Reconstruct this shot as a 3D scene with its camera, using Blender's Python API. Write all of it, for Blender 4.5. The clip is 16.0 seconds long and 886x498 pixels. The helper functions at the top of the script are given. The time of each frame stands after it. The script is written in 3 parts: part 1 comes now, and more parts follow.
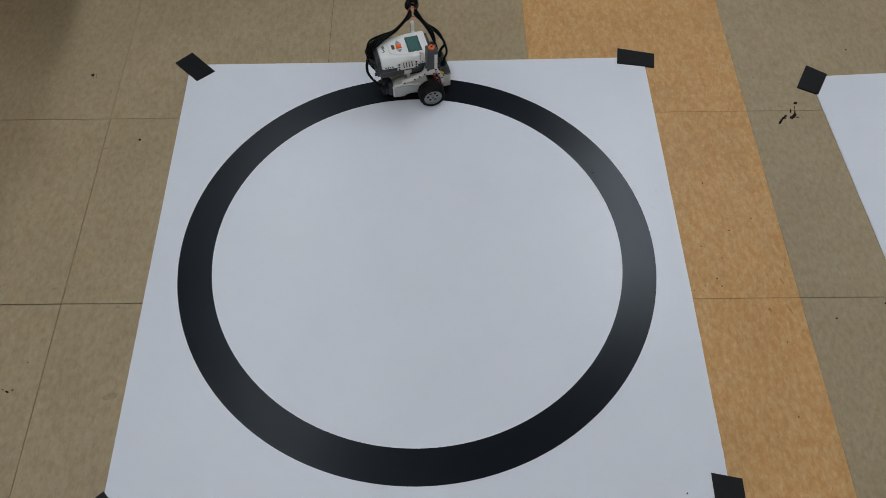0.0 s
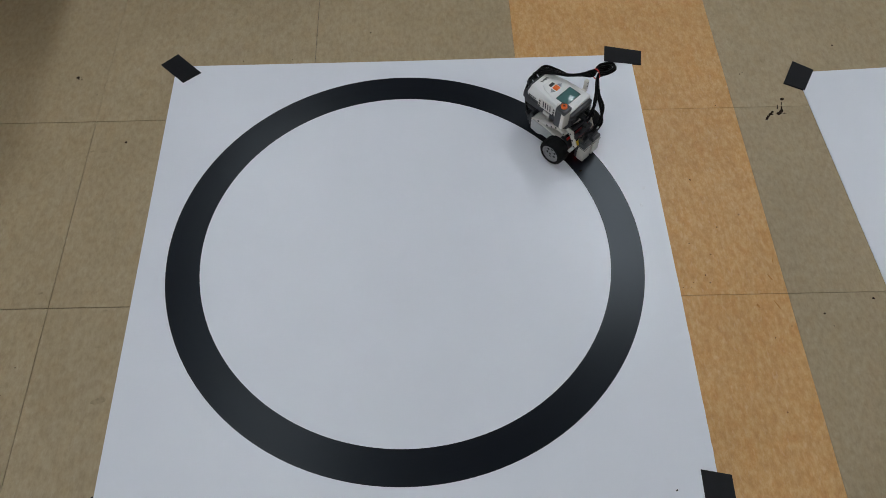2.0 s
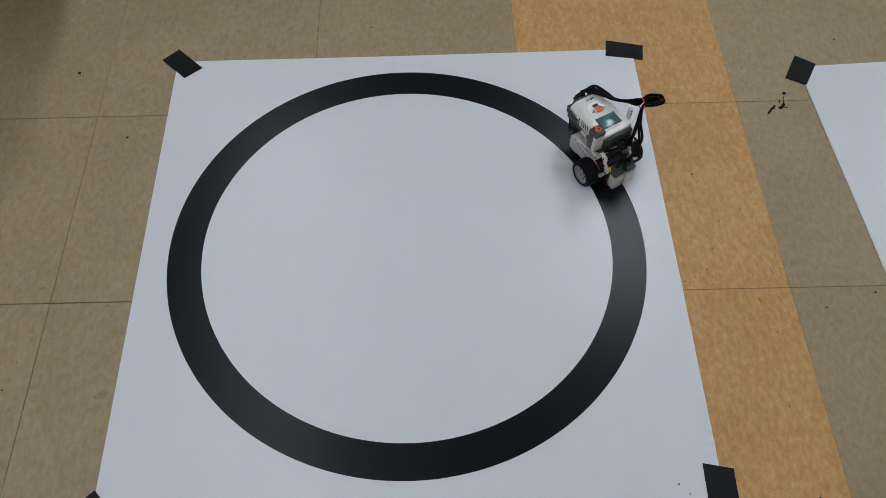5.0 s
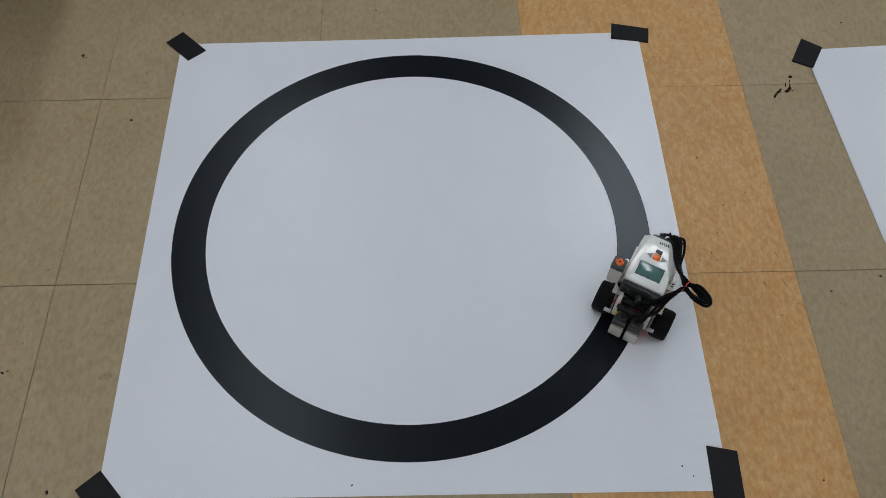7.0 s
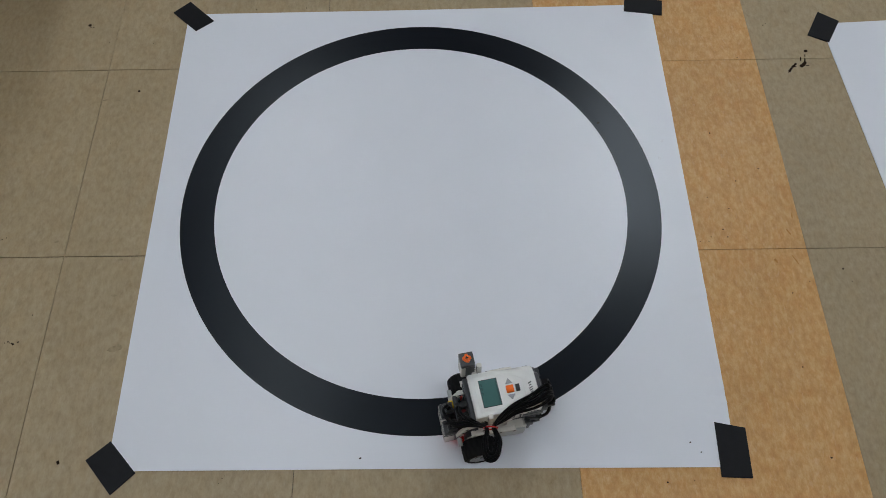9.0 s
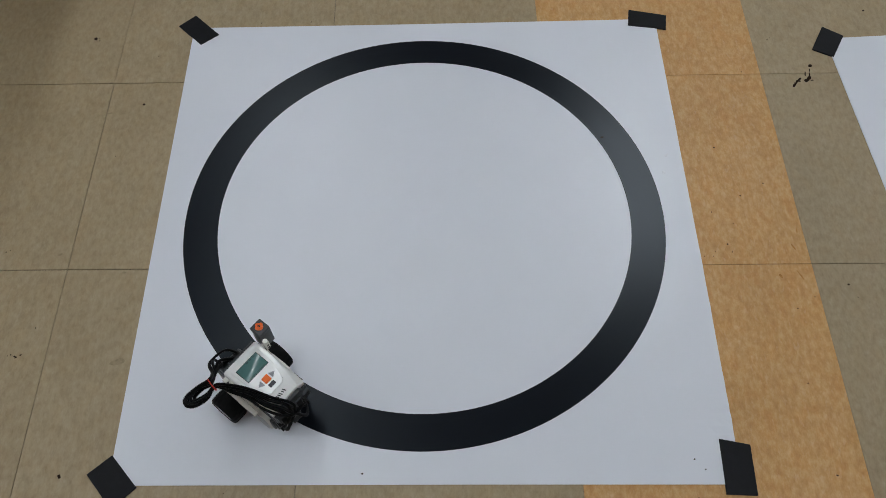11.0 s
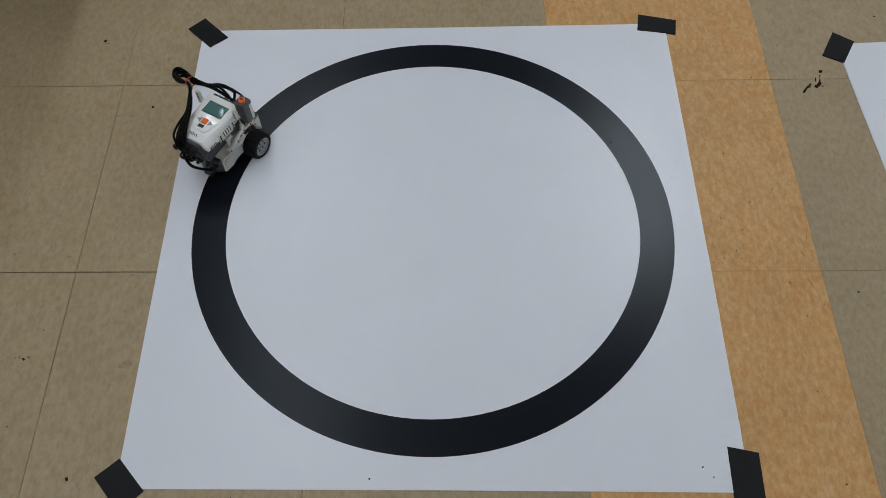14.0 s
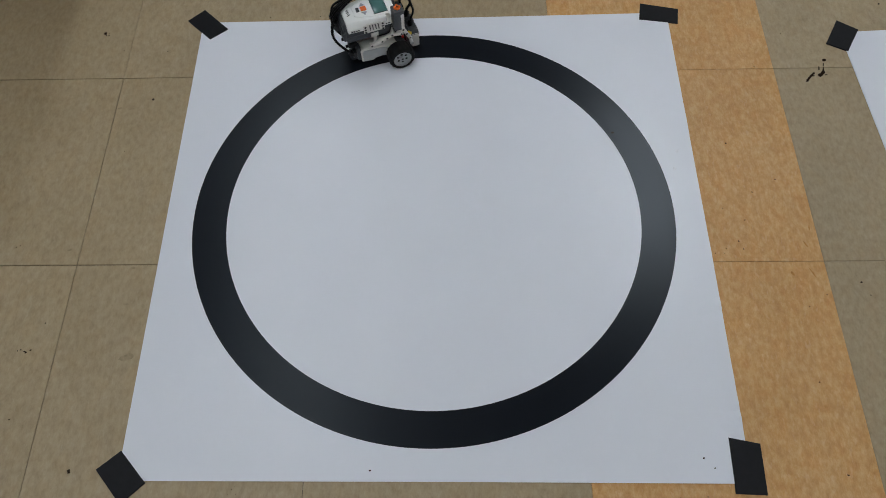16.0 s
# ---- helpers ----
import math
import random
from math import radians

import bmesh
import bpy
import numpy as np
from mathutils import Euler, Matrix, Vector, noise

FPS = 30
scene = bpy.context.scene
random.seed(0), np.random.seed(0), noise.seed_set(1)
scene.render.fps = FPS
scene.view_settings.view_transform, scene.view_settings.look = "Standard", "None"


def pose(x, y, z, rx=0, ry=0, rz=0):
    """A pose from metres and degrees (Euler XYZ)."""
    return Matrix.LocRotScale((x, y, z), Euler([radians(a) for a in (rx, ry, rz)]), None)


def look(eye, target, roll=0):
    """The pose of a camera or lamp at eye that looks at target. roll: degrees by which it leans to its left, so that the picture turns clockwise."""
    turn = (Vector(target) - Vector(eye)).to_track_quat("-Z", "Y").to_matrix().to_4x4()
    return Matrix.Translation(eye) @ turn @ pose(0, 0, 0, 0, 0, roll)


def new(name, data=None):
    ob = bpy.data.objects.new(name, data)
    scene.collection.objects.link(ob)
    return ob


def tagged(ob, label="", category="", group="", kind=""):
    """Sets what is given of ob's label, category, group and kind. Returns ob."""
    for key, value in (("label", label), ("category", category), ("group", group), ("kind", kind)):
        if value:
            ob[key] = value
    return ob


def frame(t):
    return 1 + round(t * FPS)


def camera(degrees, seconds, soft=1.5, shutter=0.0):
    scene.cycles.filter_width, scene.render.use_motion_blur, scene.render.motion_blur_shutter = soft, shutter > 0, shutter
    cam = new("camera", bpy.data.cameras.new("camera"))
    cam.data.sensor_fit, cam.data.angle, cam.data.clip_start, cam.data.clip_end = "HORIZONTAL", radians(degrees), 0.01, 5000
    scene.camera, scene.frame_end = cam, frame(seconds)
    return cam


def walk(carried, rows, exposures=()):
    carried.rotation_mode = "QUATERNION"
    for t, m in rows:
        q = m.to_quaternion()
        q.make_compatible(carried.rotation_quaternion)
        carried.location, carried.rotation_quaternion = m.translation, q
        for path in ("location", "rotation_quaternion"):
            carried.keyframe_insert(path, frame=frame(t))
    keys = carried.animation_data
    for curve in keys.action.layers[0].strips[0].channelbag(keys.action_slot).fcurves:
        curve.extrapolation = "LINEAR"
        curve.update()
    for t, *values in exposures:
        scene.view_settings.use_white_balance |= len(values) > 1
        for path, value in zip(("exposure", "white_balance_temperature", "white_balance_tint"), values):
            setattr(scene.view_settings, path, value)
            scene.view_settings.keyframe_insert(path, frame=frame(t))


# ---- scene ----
cam = camera(58.0, 16.0, soft=0.4, shutter=0.2)
PATH = [
    (0, (0.6810, -0.6930, 1.3100), (0.7150, 0.3580, -0.3910), 0.90),
    (0.2, (0.6803, -0.6945, 1.3106), (0.7104, 0.3553, -0.3914), 0.64),
    (0.5, (0.6800, -0.6940, 1.3110), (0.7140, 0.3580, -0.3900), 0.80),
    (0.7, (0.6831, -0.6948, 1.3110), (0.7238, 0.3639, -0.3857), 0.76),
    (1, (0.6850, -0.6940, 1.3100), (0.7350, 0.3620, -0.3880), 1.00),
    (1.2, (0.6881, -0.6912, 1.3117), (0.7370, 0.3620, -0.3882), 0.95),
    (1.5, (0.6830, -0.6920, 1.3100), (0.7450, 0.3720, -0.3830), 1.60),
    (1.7, (0.6856, -0.6914, 1.3107), (0.7343, 0.3619, -0.3890), 1.08),
    (2, (0.6910, -0.6900, 1.3100), (0.7410, 0.3570, -0.3930), 1.00),
    (2.2, (0.6911, -0.6903, 1.3092), (0.7396, 0.3541, -0.3952), 0.93),
    (2.5, (0.6910, -0.6890, 1.3070), (0.7400, 0.3520, -0.3990), 1.00),
    (2.7, (0.6910, -0.6893, 1.3054), (0.7423, 0.3519, -0.4009), 1.06),
    (3, (0.6930, -0.6900, 1.3050), (0.7390, 0.3500, -0.4030), 0.80),
    (3.2, (0.6933, -0.6909, 1.3063), (0.7362, 0.3500, -0.4011), 0.59),
    (3.5, (0.6930, -0.6910, 1.3070), (0.7360, 0.3470, -0.4020), 0.60),
    (3.7, (0.6922, -0.6921, 1.3075), (0.7385, 0.3471, -0.4009), 0.70),
    (4, (0.6910, -0.6940, 1.3070), (0.7380, 0.3480, -0.4000), 0.80),
    (6.3, (0.6915, -0.6946, 1.3065), (0.7350, 0.3457, -0.4014), 0.63),
    (6.5, (0.6910, -0.6950, 1.3060), (0.7410, 0.3400, -0.4050), 0.80),
    (6.8, (0.6887, -0.6986, 1.3027), (0.7347, 0.3291, -0.4124), 0.79),
    (7, (0.6890, -0.7020, 1.3010), (0.7260, 0.3140, -0.4210), 0.50),
    (7.2, (0.6877, -0.7014, 1.3000), (0.7260, 0.2981, -0.4320), 0.81),
    (7.5, (0.6850, -0.7020, 1.2990), (0.7280, 0.2850, -0.4410), 1.20),
    (7.8, (0.6830, -0.6986, 1.2969), (0.7144, 0.2725, -0.4518), 0.56),
    (8, (0.6850, -0.6980, 1.2970), (0.7090, 0.2670, -0.4550), 0.20),
    (8.2, (0.6844, -0.6950, 1.2976), (0.7109, 0.2674, -0.4554), 0.33),
    (8.5, (0.6810, -0.6960, 1.2960), (0.7110, 0.2670, -0.4560), 0.60),
    (8.8, (0.6826, -0.6961, 1.2973), (0.7085, 0.2640, -0.4568), 0.43),
    (9, (0.6830, -0.6970, 1.2960), (0.7040, 0.2620, -0.4590), 0.20),
    (11.3, (0.6865, -0.6885, 1.2961), (0.6916, 0.2962, -0.4447), -0.36),
    (11.5, (0.6890, -0.6870, 1.2970), (0.6890, 0.2920, -0.4470), -0.50),
    (11.8, (0.6878, -0.6862, 1.2976), (0.6874, 0.2936, -0.4462), -0.53),
    (12, (0.6870, -0.6860, 1.2970), (0.6890, 0.2970, -0.4450), -0.50),
    (12.2, (0.6885, -0.6845, 1.2970), (0.6937, 0.2984, -0.4448), -0.24),
    (12.5, (0.6880, -0.6860, 1.2980), (0.6910, 0.3030, -0.4400), -0.30),
    (12.8, (0.6870, -0.6889, 1.2986), (0.6884, 0.3049, -0.4372), -0.42),
    (13, (0.6870, -0.6890, 1.3000), (0.6870, 0.3050, -0.4360), -0.50),
    (13.3, (0.6875, -0.6881, 1.2988), (0.6854, 0.3037, -0.4376), -0.60),
    (13.5, (0.6870, -0.6870, 1.2970), (0.6830, 0.3010, -0.4410), -0.70),
    (13.8, (0.6835, -0.6850, 1.2978), (0.6842, 0.3037, -0.4406), -0.41),
    (14, (0.6800, -0.6830, 1.2980), (0.6770, 0.3020, -0.4430), -0.50),
    (14.2, (0.6823, -0.6841, 1.2987), (0.6726, 0.3041, -0.4405), -0.68),
    (14.5, (0.6860, -0.6840, 1.2970), (0.6760, 0.3010, -0.4440), -0.80),
    (14.8, (0.6862, -0.6853, 1.2972), (0.6817, 0.2930, -0.4471), -0.58),
    (15, (0.6870, -0.6830, 1.2950), (0.6830, 0.2880, -0.4530), -0.70),
    (15.2, (0.6868, -0.6825, 1.2957), (0.6734, 0.2868, -0.4532), -1.18),
    (15.5, (0.6870, -0.6840, 1.2960), (0.6840, 0.2940, -0.4480), -0.80),
    (15.8, (0.6862, -0.6849, 1.2956), (0.6797, 0.2880, -0.4515), -1.06),
    (16, (0.6900, -0.6810, 1.2950), (0.6720, 0.2850, -0.4560), -1.50),
]
walk(cam, [(t, look(eye, target, roll)) for t, eye, target, roll in PATH])


# ---- light and exposure ----
scene.view_settings.exposure = 0.0
world = bpy.data.worlds.new("room_world")
scene.world = world
world.use_nodes = True
world.node_tree.nodes["Background"].inputs[0].default_value = (0.6, 0.66, 0.75, 1)
world.node_tree.nodes["Background"].inputs[1].default_value = 0.1
LAMP_STRENGTH = 12.0
LAMP_COLOUR = (0.885, 0.945, 1.02)
CEILING = 2.75
# x, y and width of each fixture
# rows at x 3.8 and -2.05 are unseen, added to set the light level
LAMPS = [(-0.12, 2.05, 0.21), (-0.12, 0.75, 0.11), (-0.12, -0.6, 0.24), (1.87, 2.0, 0.42), (1.87, -0.75, 0.27), (3.8, 2.05, 0.34), (3.8, -0.6, 0.20), (-2.05, -0.6, 0.40)]


# ---- materials ----
def nodes_of(name):
    m = bpy.data.materials.new(name)
    m.use_nodes = True
    t = m.node_tree
    return m, t, t.nodes["Principled BSDF"]


def mapped(t, scale, jitter):
    """World position, stretched; jitter shifts it for each object."""
    geo = t.nodes.new("ShaderNodeNewGeometry")
    vec = t.nodes.new("ShaderNodeVectorMath")
    vec.operation = "MULTIPLY"
    vec.inputs[1].default_value = scale
    t.links.new(geo.outputs["Position"], vec.inputs[0])
    if not jitter:
        return vec.outputs[0]
    info = t.nodes.new("ShaderNodeObjectInfo")
    mul = t.nodes.new("ShaderNodeMath")
    mul.operation = "MULTIPLY"
    mul.inputs[1].default_value = 57.0
    t.links.new(info.outputs["Random"], mul.inputs[0])
    add = t.nodes.new("ShaderNodeVectorMath")
    t.links.new(vec.outputs[0], add.inputs[0])
    t.links.new(mul.outputs[0], add.inputs[1])
    return add.outputs[0]


def noise_node(t, vec, scale, detail, rough=0.6):
    n = t.nodes.new("ShaderNodeTexNoise")
    n.inputs["Scale"].default_value, n.inputs["Detail"].default_value = scale, detail
    n.inputs["Roughness"].default_value = rough
    t.links.new(vec, n.inputs["Vector"])
    return n.outputs["Fac"]


def ramp(t, fac, stops):
    r = t.nodes.new("ShaderNodeValToRGB")
    while len(r.color_ramp.elements) < len(stops):
        r.color_ramp.elements.new(0.5)
    for e, (p, c) in zip(r.color_ramp.elements, stops):
        e.position, e.color = p, (*c, 1)
    t.links.new(fac, r.inputs[0])
    return r.outputs[0]


def mix(t, a, b, fac, how="MIX"):
    n = t.nodes.new("ShaderNodeMix")
    n.data_type, n.blend_type = "RGBA", how
    for socket, v in ((n.inputs[6], a), (n.inputs[7], b), (n.inputs[0], fac)):
        if hasattr(v, "is_linked"):
            t.links.new(v, socket)
        else:
            socket.default_value = v if not isinstance(v, tuple) else (*v, 1)
    return n.outputs[2]


def bump(t, bsdf, fac, strength, distance):
    b = t.nodes.new("ShaderNodeBump")
    b.inputs["Strength"].default_value, b.inputs["Distance"].default_value = strength, distance
    t.links.new(fac, b.inputs["Height"])
    t.links.new(b.outputs[0], bsdf.inputs["Normal"])


def tile_material(name, dark, mid, light, blotch, fleck, mottle):
    """Streaky vinyl composition tile: long flecks along one way, soft stains, faint scuffs."""
    m, t, p = nodes_of(name)
    flecks = noise_node(t, mapped(t, (120, 62, 1), True), 1.0, 5, 0.68)
    fine = noise_node(t, mapped(t, (400, 190, 1), True), 1.0, 3, 0.6)
    stain = noise_node(t, mapped(t, (6, 5, 1), True), 1.0, 4, 0.6)
    col = ramp(t, flecks, [(0.26, dark), (0.5, mid), (0.76, light)])
    col = mix(t, col, ramp(t, fine, [(0.3, dark), (0.7, light)]), 0.15)
    chips = noise_node(t, mapped(t, (175, 72, 1), True), 1.0, 2, 0.5)
    col = mix(t, col, fleck, ramp(t, chips, [(0.60, (0, 0, 0)), (0.72, (0.30, 0.30, 0.30))]))
    col = mix(t, col, ramp(t, stain, [(0.32, blotch), (0.62, (1, 1, 1))]), 0.55, "MULTIPLY")
    drift = noise_node(t, mapped(t, (38, 24, 1), True), 1.0, 4, 0.6)
    col = mix(t, col, ramp(t, drift, [(0.34, (1.0, 0.93, 0.82)), (0.5, (1, 1, 1)), (0.68, (0.98, 1.0, 1.06))]), mottle, "MULTIPLY")
    scratch = noise_node(t, mapped(t, (300, 24, 1), True), 1.0, 2, 0.5)
    col = mix(t, col, light, ramp(t, scratch, [(0.68, (0, 0, 0)), (0.78, (0.2, 0.2, 0.2))]))
    grime = noise_node(t, mapped(t, (70, 60, 1), True), 1.0, 5, 0.7)
    col = mix(t, col, dark, ramp(t, grime, [(0.66, (0, 0, 0)), (0.80, (0.5, 0.5, 0.5))]))
    info = t.nodes.new("ShaderNodeObjectInfo")
    col = mix(t, col, ramp(t, info.outputs["Random"], [(0, (0.93, 0.93, 0.93)), (1, (1, 1, 1))]), 1.0, "MULTIPLY")
    t.links.new(col, p.inputs["Base Color"])
    rough = t.nodes.new("ShaderNodeMapRange")
    rough.inputs[3].default_value, rough.inputs[4].default_value = 0.42, 0.6
    t.links.new(stain, rough.inputs[0])
    t.links.new(rough.outputs[0], p.inputs["Roughness"])
    bump(t, p, fine, 0.12, 0.0004)
    return m


def plain(name, colour, rough, vary=0.08, scale=60, bumpy=0.0, metal=0.0, spec=0.5):
    """Plastic, rubber or paint: two-scale variation of one colour."""
    m, t, p = nodes_of(name)
    big = noise_node(t, mapped(t, (1, 1, 1), True), scale, 4)
    lo = tuple(c * (1 - vary) for c in colour)
    hi = tuple(min(1, c * (1 + vary)) for c in colour)
    t.links.new(ramp(t, big, [(0.3, lo), (0.7, hi)]), p.inputs["Base Color"])
    p.inputs["Roughness"].default_value, p.inputs["Metallic"].default_value = rough, metal
    p.inputs["Specular IOR Level"].default_value = spec
    if bumpy:
        bump(t, p, noise_node(t, mapped(t, (1, 1, 1), True), scale * 14, 3), bumpy, 0.0003)
    return m


def print_material(name, colour, rough, smear, spec=0.5):
    """Coated poster stock: faint mottling and rubbed patches that change the gloss."""
    m, t, p = nodes_of(name)
    cloud = noise_node(t, mapped(t, (1, 1, 1), False), 5, 4, 0.55)
    grain = noise_node(t, mapped(t, (1, 1, 1), False), 900, 2)
    p.inputs["Specular IOR Level"].default_value = spec
    t.links.new(ramp(t, cloud, [(0.3, tuple(c * (1 - smear) for c in colour)), (0.7, colour)]), p.inputs["Base Color"])
    r = t.nodes.new("ShaderNodeMapRange")
    r.inputs[3].default_value, r.inputs[4].default_value = rough - 0.03, rough + 0.03
    t.links.new(noise_node(t, mapped(t, (1, 1, 1), False), 4, 3, 0.5), r.inputs[0])
    t.links.new(r.outputs[0], p.inputs["Roughness"])
    bump(t, p, grain, 0.02, 0.0002)
    return m


BEIGE = tile_material("beige_vinyl_tile", (0.300, 0.222, 0.118), (0.405, 0.312, 0.182), (0.480, 0.386, 0.245), (0.84, 0.82, 0.78), (0.50, 0.42, 0.29), 0.4)
ORANGE = tile_material("ochre_vinyl_tile", (0.50, 0.238, 0.058), (0.630, 0.350, 0.118), (0.745, 0.500, 0.245), (0.86, 0.84, 0.78), (0.77, 0.55, 0.34), 0.95)
JOINT = plain("dirty_joint", (0.026, 0.017, 0.012), 0.9)
PAPER = print_material("white_poster_paper", (0.800, 0.824, 0.880), 0.36, 0.03)
PAPER_EDGE = plain("paper_edge", (0.75, 0.72, 0.67), 0.7)
BLACK_PRINT = print_material("black_print", (0.0046, 0.0062, 0.0102), 0.285, 0.2, 0.29)
BLACK_PRINT.node_tree.nodes["Principled BSDF"].inputs["Specular Tint"].default_value = (0.86, 0.95, 1.0, 1)
TAPE = plain("black_cloth_tape", (0.0055, 0.0058, 0.0075), 0.6, 0.2, 90, 0.3, spec=0.25)
DIRT = plain("dark_dirt", (0.018, 0.010, 0.005), 0.85, 0.3, 300, spec=0.1)
OCHRE_SCUFF = plain("darkened_ochre", (0.46, 0.215, 0.055), 0.7, 0.2, 120, spec=0.2)
SMUDGE = plain("grey_smudge", (0.325, 0.257, 0.160), 0.85, 0.2, 120, spec=0.1)
PAPER_SMUDGE = plain("rubbed_paper", (0.76, 0.775, 0.82), 0.5, 0.1, 200)
WALL = plain("painted_wall", (0.40, 0.38, 0.34), 0.7, 0.04, 3, 0.1)
WOOD = plain("brown_wood", (0.22, 0.10, 0.04), 0.45, 0.2, 12, 0.15)
CEIL = plain("ceiling_board", (0.33, 0.33, 0.325), 0.85, 0.04, 30, 0.2)
WHITE = plain("white_plastic", (0.76, 0.745, 0.69), 0.2, 0.04, 40, 0.05)
CASE = plain("glossy_white_plastic", (0.86, 0.865, 0.84), 0.11, 0.04, 40)
bump(CASE.node_tree, CASE.node_tree.nodes["Principled BSDF"], noise_node(CASE.node_tree, mapped(CASE.node_tree, (1, 1, 1), False), 42, 2), 0.35, 0.0010)
PALE = plain("pale_grey_plastic", (0.48, 0.50, 0.50), 0.38, 0.05, 40, 0.05)
GREY = plain("dark_grey_plastic", (0.025, 0.0275, 0.031), 0.42, 0.1, 40, 0.05)
MIDGREY = plain("mid_grey_plastic", (0.052, 0.056, 0.060), 0.4, 0.05, 40)
ORANGE_PLASTIC = plain("orange_plastic", (0.95, 0.165, 0.008), 0.35, 0.06, 80)
RED_PLASTIC = plain("red_plastic", (0.60, 0.02, 0.012), 0.35, 0.06, 80)
DARK_RED = plain("dark_red_plastic", (0.16, 0.008, 0.010), 0.35, 0.06, 80)
YELLOW = plain("yellow_plastic", (0.80, 0.55, 0.02), 0.35, 0.06, 80)
BLACK_PLASTIC = plain("black_plastic", (0.006, 0.006, 0.0065), 0.4, 0.1, 80, spec=0.3)
RUBBER = plain("black_rubber", (0.005, 0.005, 0.0055), 0.68, 0.25, 150, 0.25, spec=0.18)
CABLE = plain("black_cable", (0.0035, 0.0035, 0.004), 0.5, 0.2, 150, spec=0.10)
SCREEN = plain("lcd_screen", (0.072, 0.168, 0.158), 0.14, 0.06, 30)
SCREEN_INK = plain("lcd_ink", (0.05, 0.10, 0.10), 0.15)
BUTTON_GREY = plain("button_grey_plastic", (0.33, 0.34, 0.35), 0.35, 0.05, 80)
RIM = plain("silver_grey_plastic", (0.36, 0.375, 0.39), 0.35, 0.05, 60)

glow = bpy.data.materials.new("lamp_diffuser")
glow.use_nodes = True
gp = glow.node_tree.nodes["Principled BSDF"]
gp.inputs["Base Color"].default_value = (0.9, 0.9, 0.9, 1)
gp.inputs["Emission Color"].default_value = (*LAMP_COLOUR, 1)
gp.inputs["Emission Strength"].default_value = LAMP_STRENGTH
led = bpy.data.materials.new("red_led")
led.use_nodes = True
lp = led.node_tree.nodes["Principled BSDF"]
lp.inputs["Base Color"].default_value = (0.7, 0.02, 0.02, 1)
lp.inputs["Emission Color"].default_value = (1.0, 0.03, 0.03, 1)
lp.inputs["Emission Strength"].default_value = 4.0


# ---- mesh helpers ----
def part(name, bm, material, parent=None, label=""):
    me = bpy.data.meshes.new(name)
    bmesh.ops.recalc_face_normals(bm, faces=bm.faces)
    bm.to_mesh(me)
    bm.free()
    for m in material if isinstance(material, (list, tuple)) else [material]:
        me.materials.append(m)
    ob = new(name, me)
    ob.parent = parent
    if label:
        tagged(ob, label)
    return ob


def smooth(ob, angle=40):
    me = ob.data
    me.shade_smooth()
    me.set_sharp_from_angle(angle=radians(angle))
    return ob


def add_box(bm, c, s, bevel=0.0, turn=None, taper=None, segments=2):
    """A box of centre c and size s; taper: scale of its top in x and y."""
    m = Matrix.Translation(c) @ (turn.to_4x4() if turn else Matrix())
    geom = bmesh.ops.create_cube(bm, size=1)
    vs = geom["verts"]
    for v in vs:
        v.co = Vector((v.co.x * s[0], v.co.y * s[1], v.co.z * s[2]))
        if taper and v.co.z > 0:
            v.co.x *= taper[0]
            v.co.y *= taper[1]
    bmesh.ops.transform(bm, matrix=m, verts=vs)
    if bevel:
        es = list({e for v in vs for e in v.link_edges})
        bmesh.ops.bevel(bm, geom=es, offset=bevel, segments=segments, affect="EDGES", profile=0.6)


def box(c, s, bevel=0.0, turn=None, taper=None, segments=2):
    bm = bmesh.new()
    add_box(bm, c, s, bevel, turn, taper, segments)
    return bm


def add_cyl(bm, c, r, h, axis="z", n=20, r2=None):
    turn = {"z": Matrix(), "x": Matrix.Rotation(radians(90), 4, "Y"), "y": Matrix.Rotation(radians(90), 4, "X")}[axis]
    bmesh.ops.create_cone(bm, cap_ends=True, segments=n, radius1=r, radius2=r if r2 is None else r2, depth=h, matrix=Matrix.Translation(c) @ turn)


def cyl(c, r, h, axis="z", n=20, r2=None):
    bm = bmesh.new()
    add_cyl(bm, c, r, h, axis, n, r2)
    return bm


def lathe(profile, n=48, ripple=None):
    """A ring round the y axis from (y, radius) points, closed. ripple(k): radius change at step k for the outer points."""
    bm = bmesh.new()
    rings = []
    for k in range(n):
        a = 2 * math.pi * k / n
        ring = []
        for y, r in profile:
            q = r + (ripple(k, y, r) if ripple else 0)
            ring.append(bm.verts.new((q * math.cos(a), y, q * math.sin(a))))
        rings.append(ring)
    for k in range(n):
        a, b = rings[k], rings[(k + 1) % n]
        for i in range(len(profile)):
            j = (i + 1) % len(profile)
            bm.faces.new((a[i], a[j], b[j], b[i]))
    return bm


def glide(points, steps=7):
    """Points along a smooth line through the given ones."""
    ps = [Vector(p) for p in points]
    ps = [2 * ps[0] - ps[1], *ps, 2 * ps[-1] - ps[-2]]
    out = []
    for i in range(1, len(ps) - 2):
        p0, p1, p2, p3 = ps[i - 1:i + 3]
        for k in range(steps):
            t = k / steps
            out.append(0.5 * (2 * p1 + (p2 - p0) * t + (2 * p0 - 5 * p1 + 4 * p2 - p3) * t * t + (3 * p1 - p0 - 3 * p2 + p3) * t ** 3))
    return [*out, ps[-2]]


